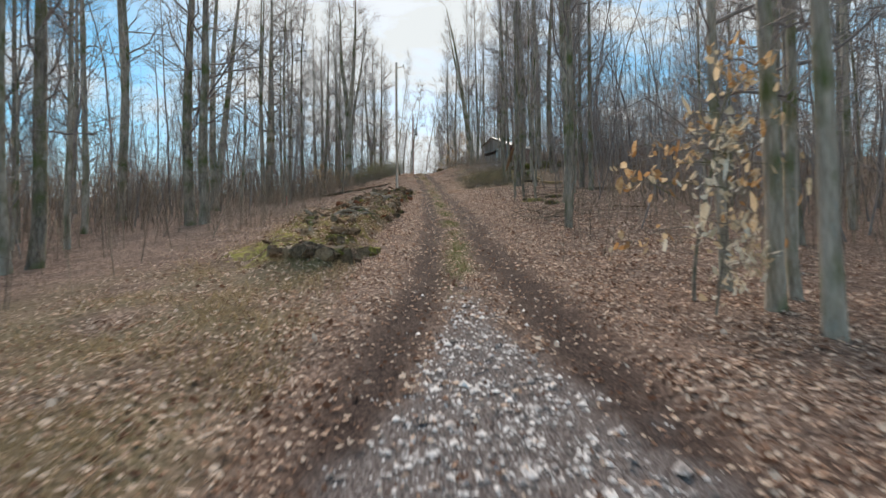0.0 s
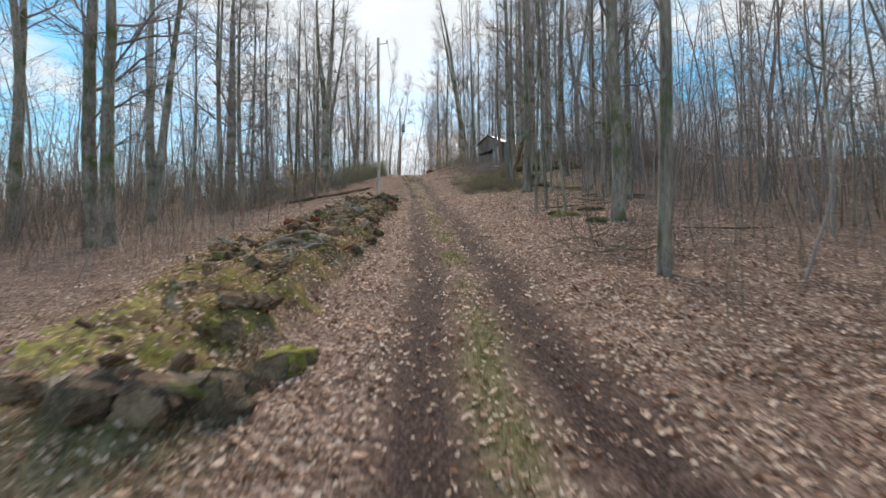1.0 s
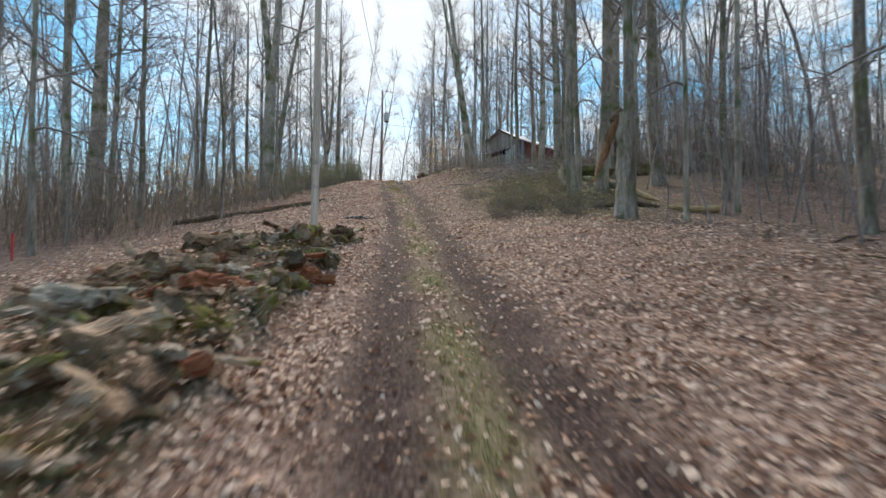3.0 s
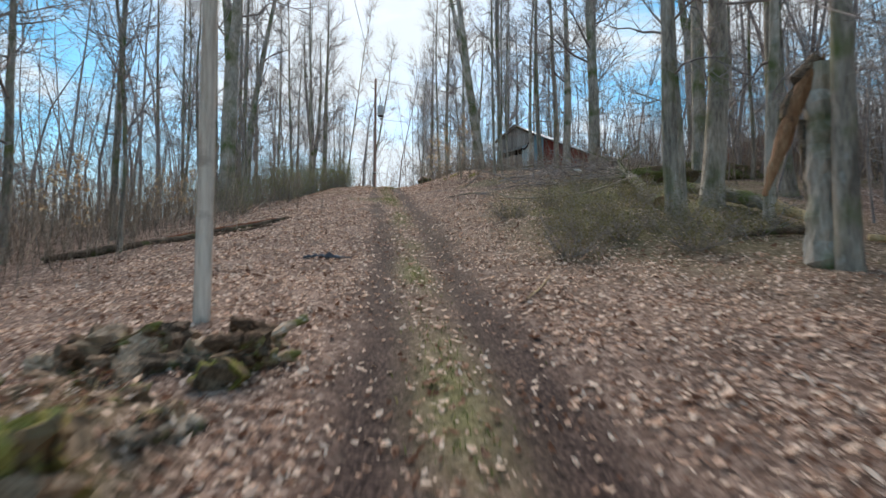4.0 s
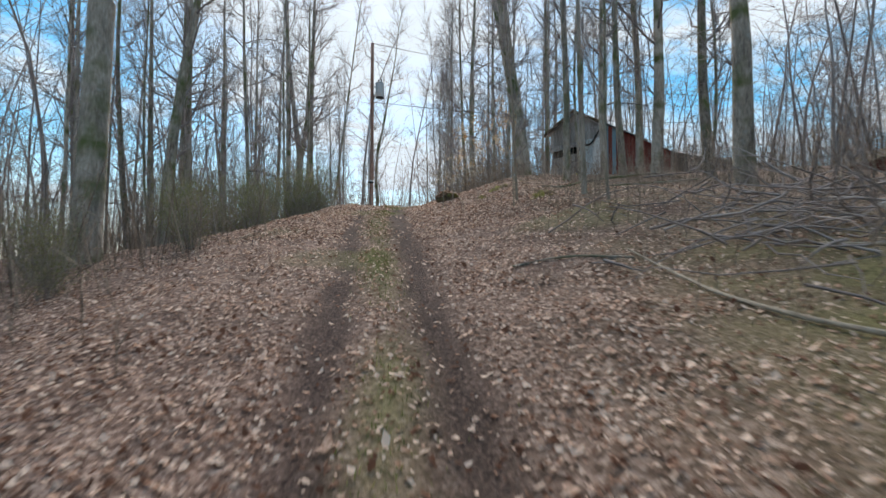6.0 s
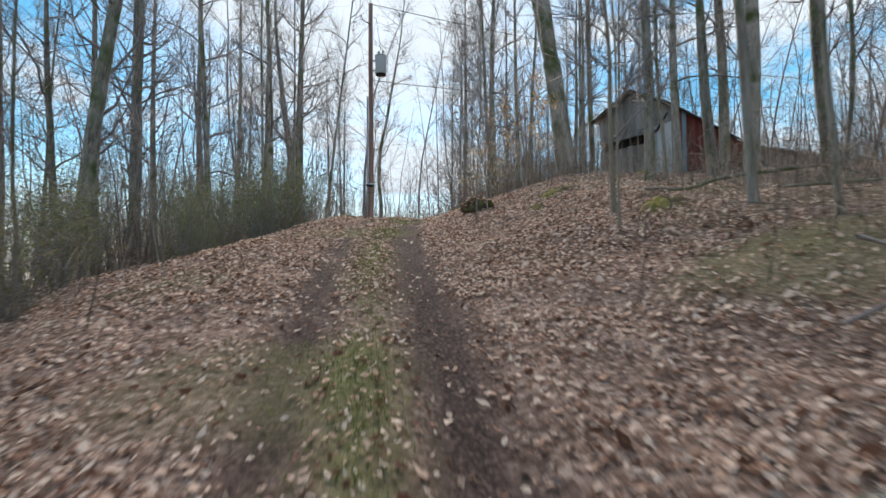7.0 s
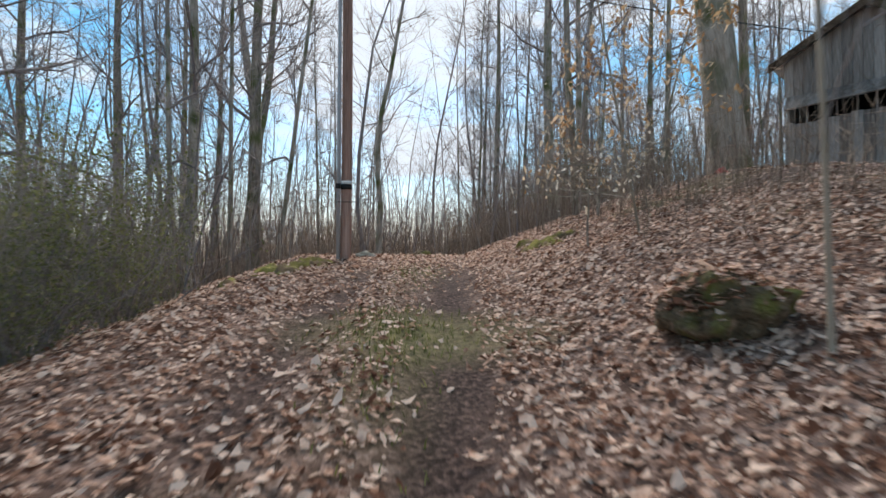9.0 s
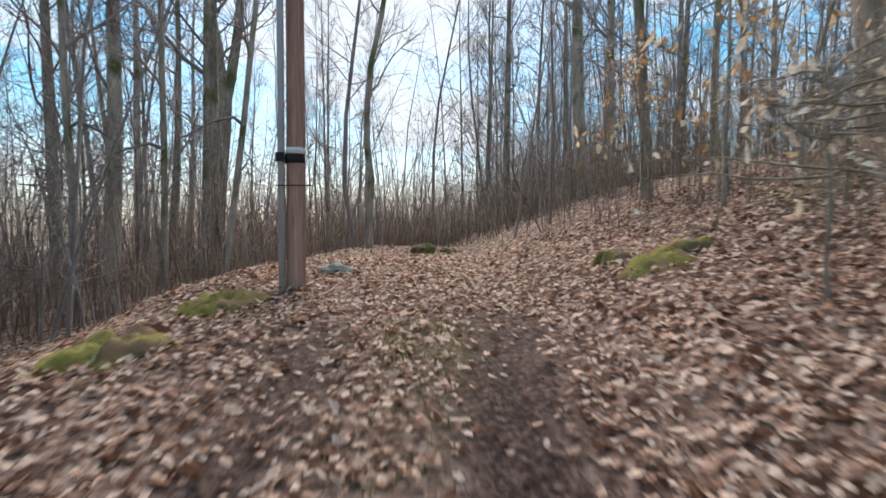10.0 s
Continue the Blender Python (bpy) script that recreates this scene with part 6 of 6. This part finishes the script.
for k, (name, x, y, sx, sy, sz, mat, label) in enumerate([
    ("rock", 1.97, 63.95, 0.37, 0.4, 0.25, MOSSY_ROCK, "low dark boulder half covered with moss and leaves"),
    ("rock", 5.55, 23.9, 0.3, 0.25, 0.14, MOSSY_ROCK, "mossy rock among the leaves"), ("rock", 4.95, 26.5, 0.22, 0.2, 0.10, MOSSY_ROCK, "mossy rock among the leaves"),
    ("rock", 6.5, 27.2, 0.45, 0.3, 0.12, MOSSY_ROCK, "flat mossy rock among the leaves"), ("moss_cushion", 5.3, 26.3, 0.5, 0.4, 0.14, MOSS, "flat green moss cushion among the leaves"),
    ("rock", 0.0, 75.9, 0.24, 0.2, 0.18, MOSSY_ROCK, "brown rock on the crest of the trail"), ("rock", 0.5, 76.3, 0.2, 0.2, 0.1, MOSSY_ROCK, "brown rock on the crest of the trail"),
    ("rock", -1.0, 70.9, 0.16, 0.12, 0.10, PALE_ROCK, "pale greenish rock at the foot of the pole"),
    ("moss_cushion", 2.05, 69.1, 0.42, 0.34, 0.12, MOSS, "bright green moss cushion on the leafy bank"), ("moss_cushion", 1.75, 69.7, 0.2, 0.2, 0.12, MOSS, "green moss cushion on the leafy bank"),
    ("moss_cushion", -1.75, 67.7, 0.22, 0.5, 0.14, MOSS, "green moss cushion at the edge of the trail"), ("moss_cushion", -1.6, 69.0, 0.3, 0.5, 0.13, MOSS, "green moss cushion at the edge of the trail"), ("moss_cushion", -2.0, 66.6, 0.12, 0.2, 0.08, MOSS, "yellow-green moss cushion at the edge of the trail"),
    ("moss_cushion", 4.05, 57.9, 0.3, 0.28, 0.16, MOSS, "green moss cushion on the bank"), ("moss_cushion", 2.9, 61.2, 0.22, 0.2, 0.1, MOSS, "green moss cushion on the bank"), ("moss_cushion", 3.7, 63.0, 0.3, 0.26, 0.13, MOSS, "green moss cushion on the bank"), ("moss_cushion", 4.6, 64.2, 0.2, 0.18, 0.1, MOSS, "green moss cushion on the bank"),
    ("moss_cushion", 8.7, 70.0, 0.3, 0.2, 0.14, MOSS, "green moss cushion beside the shed door"),
    ("mossy_mound", 9.4, 49.6, 1.7, 1.0, 0.42, BANK_MOSS, "moss-covered earth mound behind the fallen tree"), ("mossy_mound", 11.9, 51.0, 1.9, 1.2, 0.45, BANK_MOSS, "moss-covered earth mound behind the fallen tree"),
    ("moss_cushion", -3.1, 14.6, 0.45, 0.38, 0.09, MOSS, "flat moss cushion on the old wood pile"), ("moss_cushion", -2.3, 16.4, 0.38, 0.45, 0.09, MOSS, "flat moss cushion on the old wood pile"), ("moss_cushion", -3.9, 17.6, 0.52, 0.38, 0.08, MOSS, "flat moss cushion on the old wood pile"), ("moss_cushion", -2.0, 19.0, 0.30, 0.38, 0.10, MOSS, "flat moss cushion on the old wood pile"), ("moss_cushion", -3.2, 20.6, 0.45, 0.30, 0.08, MOSS, "flat moss cushion on the old wood pile"), ("moss_cushion", -2.6, 24.2, 0.26, 0.22, 0.11, MOSS, "flat moss cushion on the old wood pile"), ("moss_cushion", -1.6, 25.0, 0.19, 0.22, 0.09, MOSS, "flat moss cushion on the old wood pile"),
] + [("moss_cushion", x, y, 1.2 * w, w, 0.12, MOSS, "wide olive-green moss mat on the old wood pile") for x, y, w in ((-2.5, 13.2, 0.7), (-3.4, 13.6, 0.8), (-2.3, 14.6, 0.6), (-4.0, 14.9, 0.9), (-3.0, 15.8, 0.8), (-2.0, 15.8, 0.5), (-4.5, 16.3, 0.8), (-3.2, 17.0, 0.9), (-2.1, 17.6, 0.6), (-4.2, 18.9, 0.9), (-3.0, 18.7, 0.7), (-1.7, 20.2, 0.45), (-2.5, 21.2, 0.6), (-4.2, 20.9, 0.8), (-1.5, 22.6, 0.4), (-2.2, 34.3, 0.6), (-3.1, 34.4, 0.6), (-1.5, 33.7, 0.4), (-2.7, 33.0, 0.5))]):
    if name == "moss_cushion":
        thing(name, moss_patch(k + 1, x, y, sx, sy, sz * (0.85 if y < 55 else 0.9)), Matrix.Translation((x, y, gz(x, y))), label, "moss", "moss")
        continue
    ob = thing(name, lump(k + 1, sx, sy, sz, mat), Matrix.Translation((x, y, gz(x, y) + sz * (0.1 if name == "mossy_mound" or sz < 0.13 else 0.25))), label, name.replace("_", " "), "rocks" if name == "rock" else "moss")
    if k == 0:
        boulder = ob

r6 = np.random.RandomState(66)
tops = np.array([v.co for v in boulder.data.vertices if v.normal.z > 0.3]) + np.array(boulder.matrix_basis.translation)
tops = tops[r6.randint(0, len(tops), 520)] + r6.normal(0, 0.012, (520, 3)) + (0, 0, 0.018)
tagged(new("rock_leaves", leaf_field("rock_leaves", tops[:, 0], tops[:, 1], 0.034 * np.exp(r6.normal(0, 0.3, 520)), LEAF, z=tops[:, 2])), "dry brown leaves lying on the boulder", "leaves", kind="stuff")

# ---- small things ----
b = Build()
b.box(pose(0, 0, 0.28), 0.05, 0.03, 0.75)
b.add([(-0.03, -0.02, 0.66), (0.03, -0.02, 0.66), (0.03, 0.02, 0.66), (-0.03, 0.02, 0.66), (0, 0, 0.72)], [(0, 1, 4), (1, 2, 4), (2, 3, 4), (3, 0, 4)])
thing("marker_stake", b.mesh("marker_stake", RED_TAPE), Matrix.Translation((-9.3, 38.6, gz(-9.3, 38.6))), "red painted marker stake in the leaves", "stake")
b = Build()
rs = np.random.RandomState(71)
for k in range(5):
    x0 = -0.22 + 0.13 * k
    b.tube([(x0 - 0.1, 0.05 * rs.normal(), 0.03), (x0, 0.06 * rs.normal(), 0.05 + 0.02 * rs.normal()), (x0 + 0.12, 0.05 * rs.normal(), 0.03)], [0.02, 0.05 + 0.015 * rs.normal(), 0.015], 8, wobble=0.3, rnd=rs)
b.tube([(0.2, 0.0, 0.05), (0.42, -0.03, 0.04), (0.62, -0.08, 0.03)], [0.025, 0.018, 0.008], 6)
thing("scrap", b.mesh("scrap", SCRAP), Matrix.Translation((-1.12, 42.4, gz(-1.12, 42.4) - 0.01)), "crumpled blue-grey scrap lying on the leaves", "scrap")
thing("red_can", lump(40, 0.1, 0.1, 0.08, RED_TAPE), Matrix.Translation((5.9, 71.3, gz(5.9, 71.3) + 0.03)), "small red scrap on the bank", "scrap")
sheet = lump(52, 0.16, 0.11, 0.05, WHITE)
thing("white_scrap", sheet, Matrix.Translation((6.6, 50.2, gz(6.6, 50.2) + 0.42)) @ Matrix.Rotation(0.3, 4, "Y"), "crumpled white scrap caught on the brush pile", "scrap")
